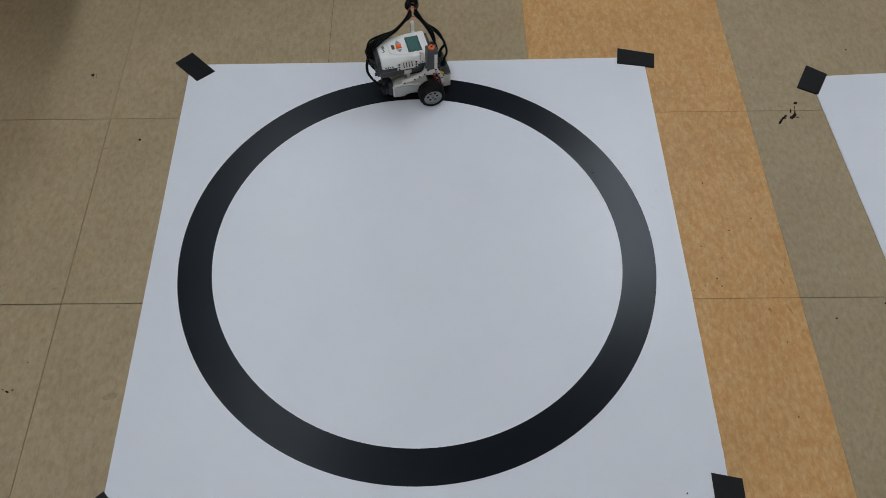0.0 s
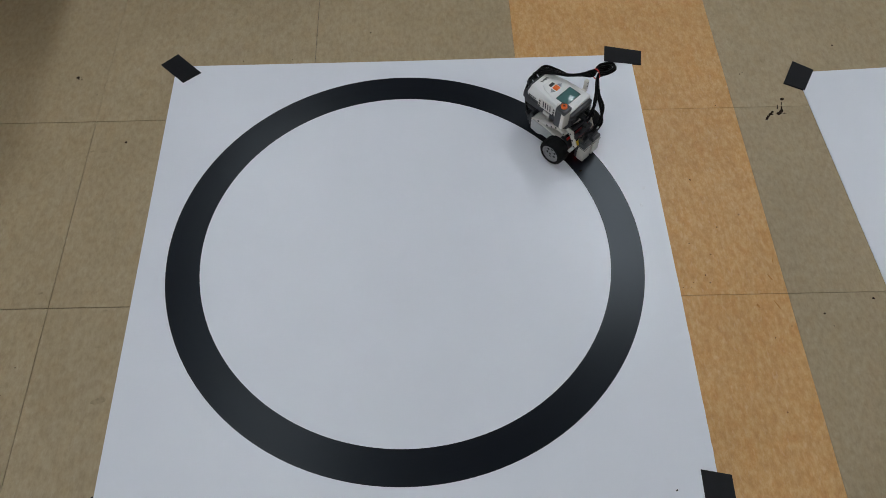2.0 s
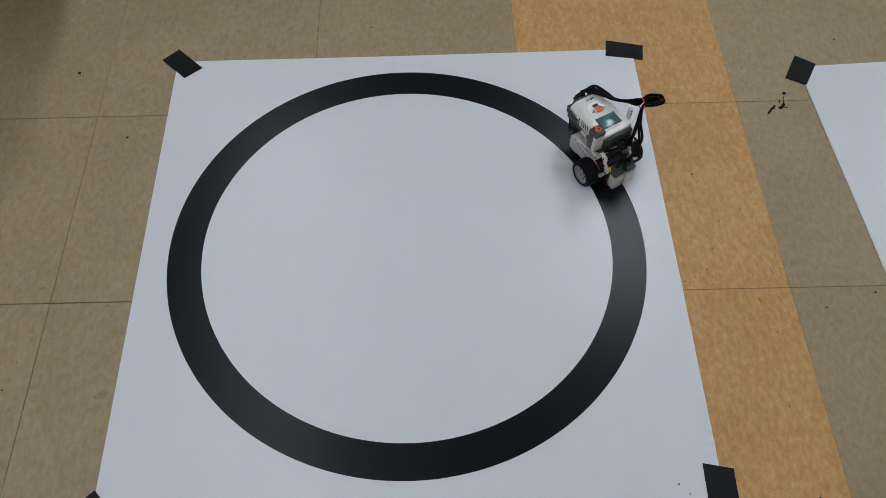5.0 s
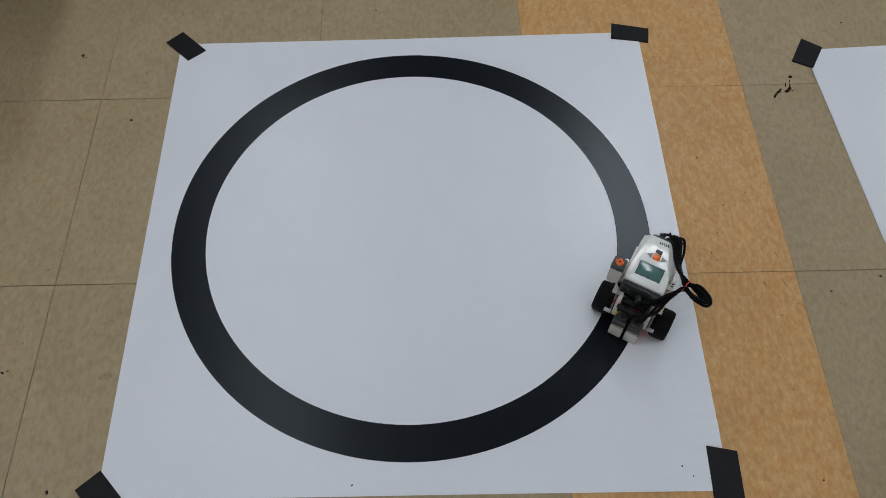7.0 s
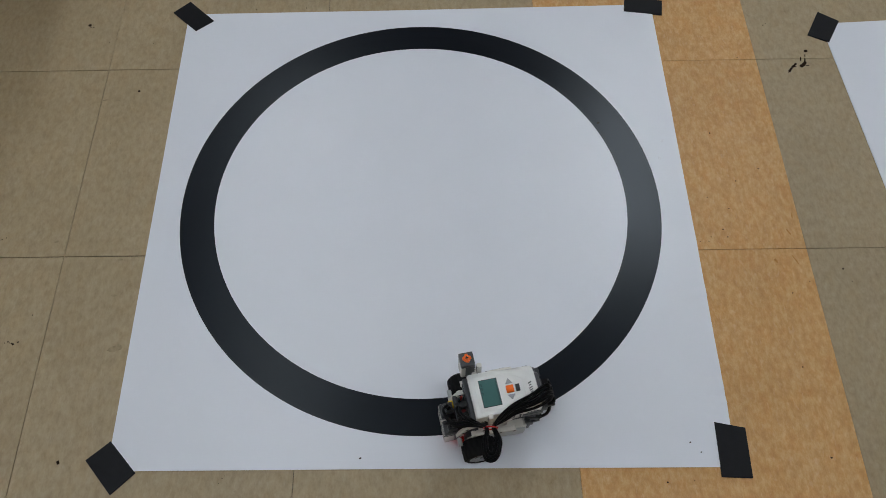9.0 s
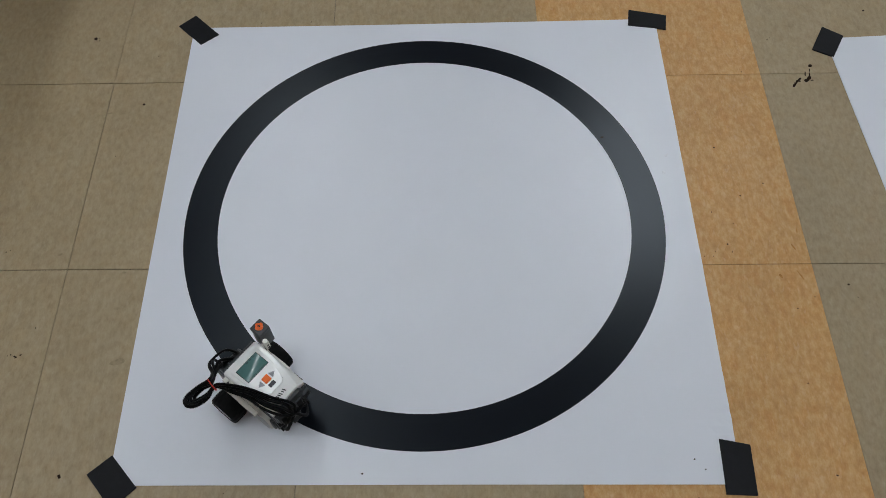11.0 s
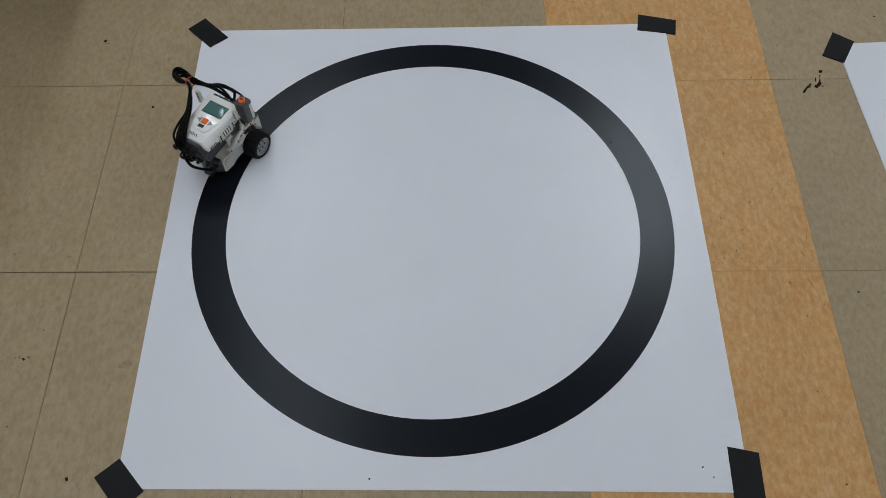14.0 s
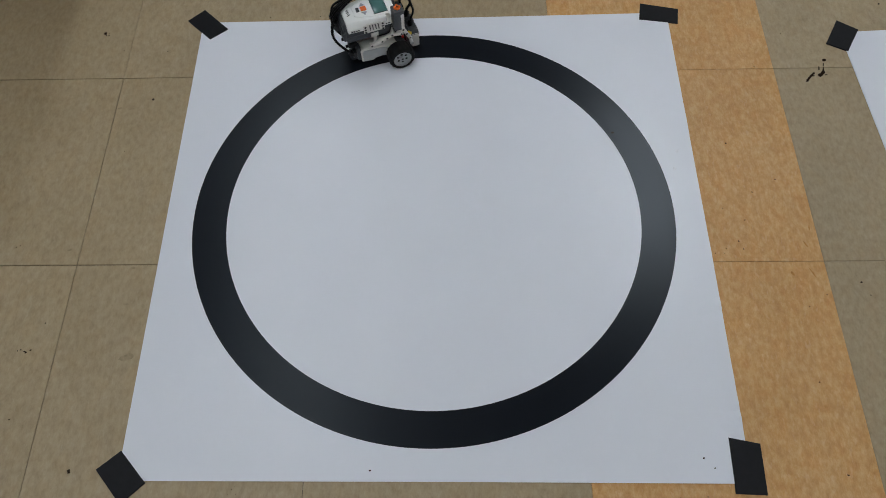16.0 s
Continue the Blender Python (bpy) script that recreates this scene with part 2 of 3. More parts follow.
def tube(line, r, n=8, flat=1.0):
    bm = bmesh.new()
    rings, side = [], Vector((0, 0, 1))
    for i, p in enumerate(line):
        d = (line[min(i + 1, len(line) - 1)] - line[max(i - 1, 0)]).normalized()
        side = (side - d * side.dot(d))
        side = side.normalized() if side.length > 1e-6 else d.orthogonal().normalized()
        up = d.cross(side)
        rings.append([bm.verts.new(p + side * (r * flat * math.cos(a)) + up * (r * math.sin(a))) for a in (2 * math.pi * k / n for k in range(n))])
    for a, b in zip(rings, rings[1:]):
        for k in range(n):
            bm.faces.new((a[k], a[(k + 1) % n], b[(k + 1) % n], b[k]))
    bm.faces.new(rings[0])
    bm.faces.new(list(reversed(rings[-1])))
    return bm


def loft(sections):
    """Faces between loops of the same number of points, capped at both ends."""
    bm = bmesh.new()
    loops = [[bm.verts.new(p) for p in s] for s in sections]
    n = len(loops[0])
    for a, b in zip(loops, loops[1:]):
        for k in range(n):
            bm.faces.new((a[k], a[(k + 1) % n], b[(k + 1) % n], b[k]))
    bm.faces.new(loops[0])
    bm.faces.new(list(reversed(loops[-1])))
    return bm


def slab(corners, z0, z1, inset=0.0):
    """A thin flat piece on a four-cornered outline, its upper edge drawn in a little."""
    c = sum((Vector((*p, 0)) for p in corners), Vector()) / len(corners)
    low = [Vector((*p, z0)) for p in corners]
    mid = [Vector((*p, z1 - inset)) for p in corners]
    top = []
    for p in corners:
        v = Vector((*p, z1))
        d = (c - v)
        d.z = 0
        top.append(v + d.normalized() * inset * 1.5)
    return loft([low, mid, top] if inset else [low, [Vector((*p, z1)) for p in corners]])


# ---- room ----
TILE = 0.4572
COLS, ROWS_N = range(-6, 11), range(-6, 10)
X0, X1, Y0, Y1 = -6 * TILE, 11 * TILE, -6 * TILE, 10 * TILE


def joint_x(i, y):
    """The joints between the columns run slightly askew, as they were laid."""
    lean = {0: (0.0022, 0.0050), 1: (0.4545, 0.0076), 2: (0.9100, -0.0020), 3: (1.3712, 0.0020)}
    x, k = lean.get(i, (i * TILE, 0.0))
    return x + k * max(-0.5, min(0.7, y))


def joint_y(j, x):
    x = max(-0.3, min(1.8, x))
    return {0: 0.0072 - 0.0050 * x, 1: 0.4525 + 0.0045 * x}.get(j, j * TILE)


def build_room():
    floor = tagged(part("floor", box(((X0 + X1) / 2, (Y0 + Y1) / 2, -0.053), (X1 - X0 + 0.4, Y1 - Y0 + 0.4, 0.1)), JOINT),
                   "vinyl tile floor in beige with one ochre strip, lightly dirty", "floor", kind="structure")
    h = CEILING
    for name, c, s in (("wall_north", ((X0 + X1) / 2, Y1 + 0.08, h / 2), (X1 - X0 + 0.32, 0.16, h)),
                       ("wall_south", ((X0 + X1) / 2, Y0 - 0.08, h / 2), (X1 - X0 + 0.32, 0.16, h)),
                       ("wall_west", (X0 - 0.08, (Y0 + Y1) / 2, h / 2), (0.16, Y1 - Y0, h)),
                       ("wall_east", (X1 + 0.08, (Y0 + Y1) / 2, h / 2), (0.16, Y1 - Y0, h))):
        tagged(part(name, box(c, s), WALL), "plain painted classroom wall", "wall", kind="structure")
    tagged(part("ceiling", box(((X0 + X1) / 2, (Y0 + Y1) / 2, h + 0.06), (X1 - X0 + 0.32, Y1 - Y0 + 0.32, 0.1)), CEIL),
           "plain off-white ceiling board", "ceiling", kind="structure")
    return floor


def build_lamps():
    for x, y, w in LAMPS:
        lamp = tagged(new("ceiling_light"), "white fluorescent ceiling light with a frosted diffuser", "ceiling light", "ceiling lights")
        lamp.location = (x, y, CEILING)
        bm = bmesh.new()
        for dx in (-w / 2 - 0.02, w / 2 + 0.02):
            add_box(bm, (dx, 0, -0.015), (0.04, 1.26, 0.05), 0.004)
        for dy in (-0.61, 0.61):
            add_box(bm, (0, dy, -0.015), (w, 0.04, 0.05), 0.004)
        part("frame", bm, WHITE, lamp)
        part("diffuser", box((0, 0, -0.012), (w - 0.002, 1.176, 0.012)), glow, lamp)


floor = build_room()
build_lamps()


# ---- sheets on the floor ----
RING = (0.6590, 0.1116)
# half widths along x and y: the print is a hair wider than it is long
R_IN, R_OUT = (0.3908, 0.3867), (0.4545, 0.4497)
TOP = 0.002


def sheet_lift(x, y):
    """Small waves along the edge that is not held down."""
    e = max(0.0, (x - 1.10) / 0.065)
    waves = ((-0.292, 0.010, 0.0028), (-0.262, 0.009, 0.0020), (-0.225, 0.016, 0.0012), (-0.085, 0.009, 0.0018), (0.020, 0.020, 0.0008), (0.330, 0.030, 0.0010))
    return e * e * sum(h * math.exp(-((y - c + 0.25 * (1.17 - x)) / w) ** 2) for c, w, h in waves)


def build_poster():
    """One square sheet with a black ring printed on it, cut in three butted fields."""
    corners = [Vector(p) for p in ((1.1655, -0.3975), (1.1692, 0.0000), (1.1702, 0.6200), (0.6260, 0.6116), (0.1523, 0.6073), (0.1523, -0.3858), (0.7200, -0.3916))]
    mid = Vector(RING)
    n = 432

    def edge(a):
        d = Vector((math.cos(a), math.sin(a)))
        best = None
        for p, q in zip(corners, corners[1:] + corners[:1]):
            e = q - p
            den = d.x * e.y - d.y * e.x
            if abs(den) > 1e-9:
                w = p - mid
                s = (w.x * e.y - w.y * e.x) / den
                u = (w.x * d.y - w.y * d.x) / den
                if s > 0 and -1e-5 <= u <= 1 + 1e-5:
                    best = s if best is None else min(best, s)
        return mid + d * best

    angles = sorted([2 * math.pi * k / n for k in range(n)] + [math.atan2(c.y - mid.y, c.x - mid.x) % (2 * math.pi) for c in corners])
    angles = [a for a, b in zip(angles, angles[1:] + [9]) if b - a > 1e-4]
    n = len(angles)
    ring_pt = lambda r, a: Vector((mid.x + r[0] * math.cos(a), mid.y + r[1] * math.sin(a), TOP))
    bm = bmesh.new()
    loops = []
    for k in range(13):
        loop = []
        for a in angles:
            p, q = ring_pt(R_OUT, a), edge(a)
            v = p.lerp(Vector((q.x, q.y, TOP)), k / 12)
            v.z += sheet_lift(v.x, v.y)
            loop.append(bm.verts.new(v))
        loops.append(loop)
    loops.append([bm.verts.new((v.co.x, v.co.y, v.co.z - 0.0009)) for v in loops[-1]])
    for li, (a, b) in enumerate(zip(loops, loops[1:])):
        for k in range(n):
            f = bm.faces.new((a[k], a[(k + 1) % n], b[(k + 1) % n], b[k]))
            f.material_index = 1 if li == 12 else 0
    inner = [bm.verts.new(ring_pt(R_IN, a)) for a in angles]
    bm.faces.new(inner)
    poster = part("poster_sheet", bm, [PAPER, PAPER_EDGE])
    tagged(poster, "large white poster with a black ring, taped to the floor", "poster sheet")
    rb = bmesh.new()
    a = [rb.verts.new(ring_pt(R_IN, t)) for t in angles]
    b = [rb.verts.new(ring_pt(R_OUT, t)) for t in angles]
    for k in range(n):
        rb.faces.new((a[k], a[(k + 1) % n], b[(k + 1) % n], b[k]))
    part("printed_ring", rb, BLACK_PRINT, poster, "broad glossy black printed ring")


def build_second_sheet():
    corner, a = Vector((1.5330, 0.5560)), radians(-87.1)
    along, across = Vector((math.cos(a), math.sin(a))), Vector((-math.sin(a), math.cos(a)))
    cs = [corner, corner + along * 1.01, corner + along * 1.01 + across * 1.01, corner + across * 1.01]
    tagged(part("poster_sheet", slab([tuple(c) for c in cs], 0.0008, TOP), PAPER),
           "second white poster sheet, blank, taped to the beige floor", "poster sheet")


def build_tapes():
    pieces = ([(0.1506, 0.6446), (0.2095, 0.5862), (0.1735, 0.5569), (0.1176, 0.6128)],
              [(1.1158, 0.6476), (1.1970, 0.6293), (1.1901, 0.5874), (1.1079, 0.6001)],
              [(0.1506, -0.3374), (0.1987, -0.3893), (0.1642, -0.4231), (0.1153, -0.3679)],
              [(1.1397, -0.3236), (1.1892, -0.3340), (1.1855, -0.4155), (1.1362, -0.4128)],
              [(1.5349, 0.5902), (1.5750, 0.5624), (1.5387, 0.5020), (1.4972, 0.5243)])
    for p in pieces:
        tagged(part("tape_piece", slab(p, 0.0002, 0.0034, 0.0005), TAPE), "short strip of matt black cloth tape holding down a sheet corner",
               "tape", "tape strips on the sheet corners")


def build_shade_bench():
    """An unseen brown bench shape, added beyond the sheet so its seat shades the floor."""
    bench = tagged(new("bench"), "unseen brown bench shape added to shade the beige floor", "bench")
    bench.location = (-0.74, 0.82, 0)
    smooth(part("seat", box((0, 0, 0.635), (1.22, 0.70, 0.03), 0.004), WOOD, bench))
    for x in (-0.54, 0.22):
        for y in (0.14, 0.25):
            smooth(part("leg", box((x, y, 0.31), (0.045, 0.045, 0.62), 0.004), WOOD, bench))


build_shade_bench()
build_poster()
build_second_sheet()
build_tapes()


# ---- robot ----
def beam(points, parent, holes=True, label="", wide=0.0074):
    """A bent plastic beam with rounded section and pin holes."""
    line = [Vector(p) for p in points]
    bm = bmesh.new()
    for a, b in zip(line, line[1:]):
        d = b - a
        turn = d.to_track_quat("X", "Z").to_matrix()
        add_box(bm, (a + b) / 2, (d.length + 0.006, wide, 0.0076), 0.0026, turn)
    for p in line:
        add_cyl(bm, p, 0.0039, wide - 0.0001, "y", 16)
    ob = smooth(part("beam", bm, WHITE, parent, label))
    if holes:
        hb = bmesh.new()
        for a, b in zip(line, line[1:]):
            k = max(1, round((b - a).length / 0.016))
            for i in range(k + 1):
                p = a.lerp(b, i / k)
                add_cyl(hb, p, 0.0022, wide + 0.0005, "y", 10)
        part("pin_hole", hb, BLACK_PLASTIC, ob)
    return ob


def build_wheel(robot, side):
    """Rubber tyre round a spoked grey rim; its axle is the y axis."""
    half, r = 0.0135, 0.028
    lo, hi = (-half - 0.003, half) if side > 0 else (-half, half + 0.003)
    tyre = [(lo, 0.0195), (lo, 0.0245), (lo + 0.002, 0.0270), (lo + 0.005, r), (-0.001, r + 0.0002),
            (0.001, r + 0.0002), (hi - 0.005, r), (hi - 0.002, 0.0270), (hi, 0.0245), (hi, 0.0195)]
    w = smooth(part("wheel", lathe(tyre, 72, lambda k, y, q: -0.0011 if q > 0.0265 and (k // 2 + (1 if y > 0 else 0)) % 2 else 0), RUBBER, robot,
                    "wide black rubber tyre on a silver-grey rim"), 30)
    rim = bmesh.new()
    for y0, y1, r0, r1 in ((-half + 0.001, half - 0.001, 0.0172, 0.0196),):
        ring = [(y0, r0), (y0, r1), (y1, r1), (y1, r0)]
        src = lathe(ring, 40)
        me = bpy.data.meshes.new("tmp")
        src.to_mesh(me)
        src.free()
        rim.from_mesh(me)
        bpy.data.meshes.remove(me)
    face = side * (half - 0.0045)
    add_cyl(rim, (0, face, 0), 0.0058, 0.006, "y", 20)
    add_cyl(rim, (0, face - side * 0.003, 0), 0.0118, 0.002, "y", 28)
    add_cyl(rim, (0, face - side * 0.0012, 0), 0.0174, 0.002, "y", 40)
    for k in range(12):
        a = 2 * math.pi * k / 12
        add_box(rim, (0.0148 * math.cos(a), face, 0.0148 * math.sin(a)), (0.0050, 0.0016, 0.0016), 0.0004, Matrix.Rotation(-a, 3, "Y"))
    rim_ob = smooth(part("rim", rim, RIM, w, "silver-grey plastic rim with round holes"))
    for k in range(6):
        a = 2 * math.pi * k / 6
        part("rim_hole", cyl((0.0098 * math.cos(a), face - side * 0.0001, 0.0100 * math.sin(a)), 0.0027, 0.0006, "y", 12), BLACK_PLASTIC, rim_ob)
    back = bmesh.new()
    add_cyl(back, (0, face - side * 0.0065, 0), 0.0172, 0.002, "y", 28)
    part("rim_web", back, GREY, w)
    hole = bmesh.new()
    add_box(hole, (0, face + side * 0.0032, 0), (0.0048, 0.0008, 0.0016))
    add_box(hole, (0, face + side * 0.0033, 0), (0.0016, 0.0008, 0.0048))
    part("axle_end", hole, BLACK_PLASTIC, w)
    return w


def build_motor(robot, s):
    """Servo motor lying along one side: pale case, rounded gear end, dark tail with a socket."""
    y = s * 0.0260
    outline = [(-0.079, 0.019), (-0.058, 0.0165), (-0.050, 0.0215), (-0.036, 0.0225), (-0.018, 0.018), (0.004, 0.0165),
               (0.016, 0.024), (0.016, 0.038), (0.002, 0.048), (-0.018, 0.050), (-0.036, 0.053), (-0.052, 0.055), (-0.074, 0.054), (-0.080, 0.048)]
    secs = [[(x * k - 0.03 * (1 - k), y + dy, z * k + 0.038 * (1 - k)) for x, z in outline] for dy, k in ((-0.0125, 0.95), (-0.0105, 1.0), (0.0105, 1.0), (0.0125, 0.95))]
    m = smooth(part("motor", loft(secs), WHITE, robot, "white servo motor with a pale grey side cover"))
    tail = bmesh.new()
    add_box(tail, (-0.0825, y, 0.040), (0.009, 0.019, 0.034), 0.003)
    add_box(tail, (-0.089, y, 0.036), (0.008, 0.013, 0.015), 0.001)
    smooth(part("motor_tail", tail, GREY, m, "grey motor tail with a cable socket"))
    cover = [(-0.076, 0.0215), (-0.059, 0.0190), (-0.050, 0.0240), (-0.034, 0.0250), (-0.020, 0.0205), (-0.012, 0.0220), (-0.018, 0.0430), (-0.040, 0.0480), (-0.073, 0.0500), (-0.077, 0.0450)]
    secs = [[(x, y + s * dy, z) for x, z in cover] for dy in (0.0095, 0.0135)]
    secs.append([(x * 0.96 - 0.045 * 0.04, y + s * 0.0145, z * 0.94 + 0.036 * 0.06) for x, z in cover])
    smooth(part("motor_cover", loft(secs), PALE, m, "pale grey side cover"))
    hub = bmesh.new()
    add_cyl(hub, (0, s * 0.0390, 0.030), 0.0125, 0.004, "y", 28)
    part("gear_hub", hub, RED_PLASTIC, m, "red drive hub")
    return m


def build_light_sensor(robot, y):
    """Upright sensor box that looks down, with a dark top and cable socket."""
    s = smooth(part("light_sensor", box((0.0430, y, 0.0255), (0.0175, 0.0235, 0.037), 0.003), WHITE, robot, "white sensor box pointing at the ground"))
    top = bmesh.new()
    add_box(top, (0.0395, y, 0.0485), (0.0235, 0.0240, 0.010), 0.0025, None, (0.9, 0.9))
    add_box(top, (0.0370, y, 0.0555), (0.014, 0.0165, 0.008), 0.001)
    add_box(top, (0.0325, y, 0.0270), (0.0085, 0.0225, 0.036), 0.002)
    smooth(part("sensor_top", top, MIDGREY, s, "grey sensor top with a cable socket"))
    for dy in (-0.0070, 0.0070):
        part("socket_rim", box((0.0370, y + dy, 0.0600), (0.014, 0.0024, 0.006), 0.0006), MIDGREY, s)
    part("socket_rim", box((0.0432, y, 0.0590), (0.0020, 0.0160, 0.006), 0.0006), MIDGREY, s)
    part("seam", box((0.0430, y, 0.0420), (0.0178, 0.0238, 0.0007)), GREY, s)
    part("sensor_lens", box((0.0288, y, 0.0085), (0.0016, 0.0110, 0.0040), 0.0005), led, s, "lit red sensor lamp")
    return s


def build_touch_sensor(robot):
    """Upright touch sensor with an orange cross button on top."""
    x, y = 0.0010, -0.0520
    t = smooth(part("touch_sensor", box((x, y, 0.1285), (0.0215, 0.0215, 0.046), 0.003), WHITE, robot, "white and grey touch sensor with an orange button"))
    g = bmesh.new()
    add_box(g, (x, y, 0.1505), (0.0224, 0.0224, 0.010), 0.0025)
    add_box(g, (x - 0.0035, y, 0.1295), (0.0154, 0.0222, 0.046), 0.0020)
    smooth(part("sensor_cap", g, MIDGREY, t, "dark grey cap"))
    b = bmesh.new()
    add_cyl(b, (x, y, 0.1565), 0.0058, 0.003, "z", 24)
    add_box(b, (x, y, 0.1580), (0.0136, 0.0046, 0.0036), 0.0007)
    add_box(b, (x, y, 0.1581), (0.0046, 0.0136, 0.0036), 0.0007)
    smooth(part("orange_button", b, ORANGE_PLASTIC, t, "orange plunger with a cross slot"))
    c = bmesh.new()
    add_box(c, (x, y, 0.16015), (0.0050, 0.0013, 0.0006))
    add_box(c, (x, y, 0.16016), (0.0013, 0.0050, 0.0006))
    part("cross_slot", c, BLACK_PLASTIC, t)
    a = bmesh.new()
    add_box(a, (x - 0.010, y + 0.0135, 0.118), (0.008, 0.016, 0.0078), 0.0015)
    smooth(part("sensor_bracket", a, WHITE, t))
    return t


def brick_section(x, wb, wt, z0, z1, zc):
    """Outline across the upper shell: straight foot, sloped shoulder, flat top."""
    c = -0.002
    return [(x, c - wb, z0), (x, c + wb, z0), (x, c + wb, zc), (x, c + wt + 0.001, z1 - 0.0012), (x, c + wt - 0.001, z1), (x, c - wt + 0.001, z1), (x, c - wt - 0.001, z1 - 0.0012), (x, c - wb, zc)]


def build_control_unit(robot):
    """The programmable unit: dark lower shell, white upper shell, screen, buttons, sockets."""
    c = -0.002
    drop = -0.003
    low = smooth(part("lower_shell", box((-0.049, c, 0.0970 + drop), (0.111, 0.069, 0.029), 0.004), GREY, robot, "dark grey lower shell of the control unit"))
    secs = [brick_section(-0.0995, 0.0330, 0.0230, 0.110, 0.1240, 0.116), brick_section(-0.0980, 0.0348, 0.0242, 0.1085, 0.1262, 0.116),
            brick_section(-0.0850, 0.0356, 0.0262, 0.1085, 0.1280, 0.117), brick_section(-0.0600, 0.0363, 0.0300, 0.1085, 0.1292, 0.118),
            brick_section(-0.0300, 0.0365, 0.0335, 0.1085, 0.1296, 0.120), brick_section(0.0012, 0.0365, 0.0338, 0.1085, 0.1296, 0.120),
            brick_section(0.0042, 0.0350, 0.0322, 0.110, 0.1280, 0.120)]
    up = smooth(part("upper_shell", loft([[(x, y, z + drop) for x, y, z in sec] for sec in secs]), CASE, robot, "white upper shell of the control unit"), 25)

    def piece(name, at, size, material, host, bevel=0.0, label="", turn=None, taper=None):
        return smooth(part(name, box((at[0], at[1], at[2] + drop), size, bevel, turn, taper), material, host, label))

    # side plates with vents and pin holes
    for s in (-1, 1):
        pl = piece("side_plate", (-0.046, c + s * 0.0365, 0.1105), (0.044, 0.0032, 0.019), WHITE, up, 0.0012)
        piece("side_plate", (-0.046, c + s * 0.0362, 0.1195), (0.030, 0.0034, 0.006), WHITE, up, 0.0010)
        for k in range(4):
            piece("vent_slot", (-0.0545 + 0.0058 * k, c + s * 0.0380, 0.1135), (0.0020, 0.0010, 0.0145), GREY, pl, turn=Matrix.Rotation(radians(-6), 3, "Y"))
        for k in (-0.0640, -0.0280):
            for z in (0.1040, 0.1105, 0.1170):
                part("pin_hole", cyl((k, c + s * 0.0379, z + drop), 0.0022, 0.0012, "y", 12), BLACK_PLASTIC, pl)
        piece("connector", (-0.046, c + s * 0.0352, 0.0905), (0.016, 0.0030, 0.009), WHITE, low, 0.001, "white square latch")
        for x0 in (-0.0915, -0.0195):
            for k in range(4):
                piece("shell_slot", (x0 + 0.0047 * k, c + s * 0.0362, 0.1125), (0.0030, 0.0016, 0.0024), GREY, up)
        piece("shell_rib", (-0.049, c + s * 0.0349, 0.0985), (0.104, 0.0012, 0.0012), MIDGREY, low)
        piece("shell_rib", (-0.049, c + s * 0.0349, 0.0870), (0.098, 0.0012, 0.0012), MIDGREY, low)
    # raised panel round the screen and the buttons
    panel = [(-0.0780, 0.0130), (-0.0700, 0.0190), (-0.0440, 0.0262), (-0.0060, 0.0280), (-0.0040, 0.0262)]
    rim = [(x, c + y) for x, y in panel] + [(x, c - y) for x, y in reversed(panel)]
    smooth(part("key_panel", loft([[(x, y, z + drop) for x, y in rim] for z in (0.1270, 0.1297)] + [[(-0.041 + (x + 0.041) * 0.975, c + (y - c) * 0.96, 0.1304 + drop) for x, y in rim]]), CASE, up, "raised glossy white panel"), 30)
    # screen
    piece("screen_frame", (-0.0250, c, 0.1302), (0.0286, 0.0436, 0.0012), GREY, up, 0.0003, "thin dark screen border")
    sc = piece("screen", (-0.0250, c, 0.1305), (0.0268, 0.0418, 0.0012), SCREEN, up, 0.0003, "teal liquid-crystal screen")
    piece("screen_mark", (-0.0368, c, 0.1312), (0.0010, 0.034, 0.0002), SCREEN_INK, sc)
    for k in range(3):
        piece("screen_mark", (-0.0140, c - 0.014 + 0.007 * k, 0.1312), (0.0016, 0.0045, 0.0002), SCREEN_INK, sc)
    # buttons
    piece("orange_button", (-0.0560, c, 0.1311), (0.0118, 0.0118, 0.0034), ORANGE_PLASTIC, up, 0.0012, "square orange button")
    piece("dark_button", (-0.0680, c, 0.1305), (0.0066, 0.0115, 0.0030), GREY, up, 0.0010, "dark grey rectangular button")
    for s in (-1, 1):
        tri = [(-0.0620, c + s * 0.0085), (-0.0505, c + s * 0.0085), (-0.0562, c + s * 0.0175)]
        b = loft([[(x, y, 0.1285 + drop) for x, y in tri], [(x, y, 0.1308 + drop) for x, y in tri],
                  [(x * 0.86 - 0.0562 * 0.14, y * 0.86 + (c + s * 0.0115) * 0.14, 0.1315 + drop) for x, y in tri]])
        part("arrow_button", b, BUTTON_GREY, up, "pale grey triangular button")
    # printed emblem, as plain slanted bars
    lean = Matrix.Rotation(radians(-9), 3, "Y") @ Matrix.Rotation(radians(24), 3, "Z")
    for dy, h in ((0.0100, 0.0056), (0.0066, 0.0056), (0.0032, 0.0066), (-0.0010, 0.0040), (-0.0048, 0.0060)):
        part("emblem_bar", box((-0.0882, c + dy, 0.1277 + drop), (h, 0.0016, 0.0006), 0, lean), GREY, up)
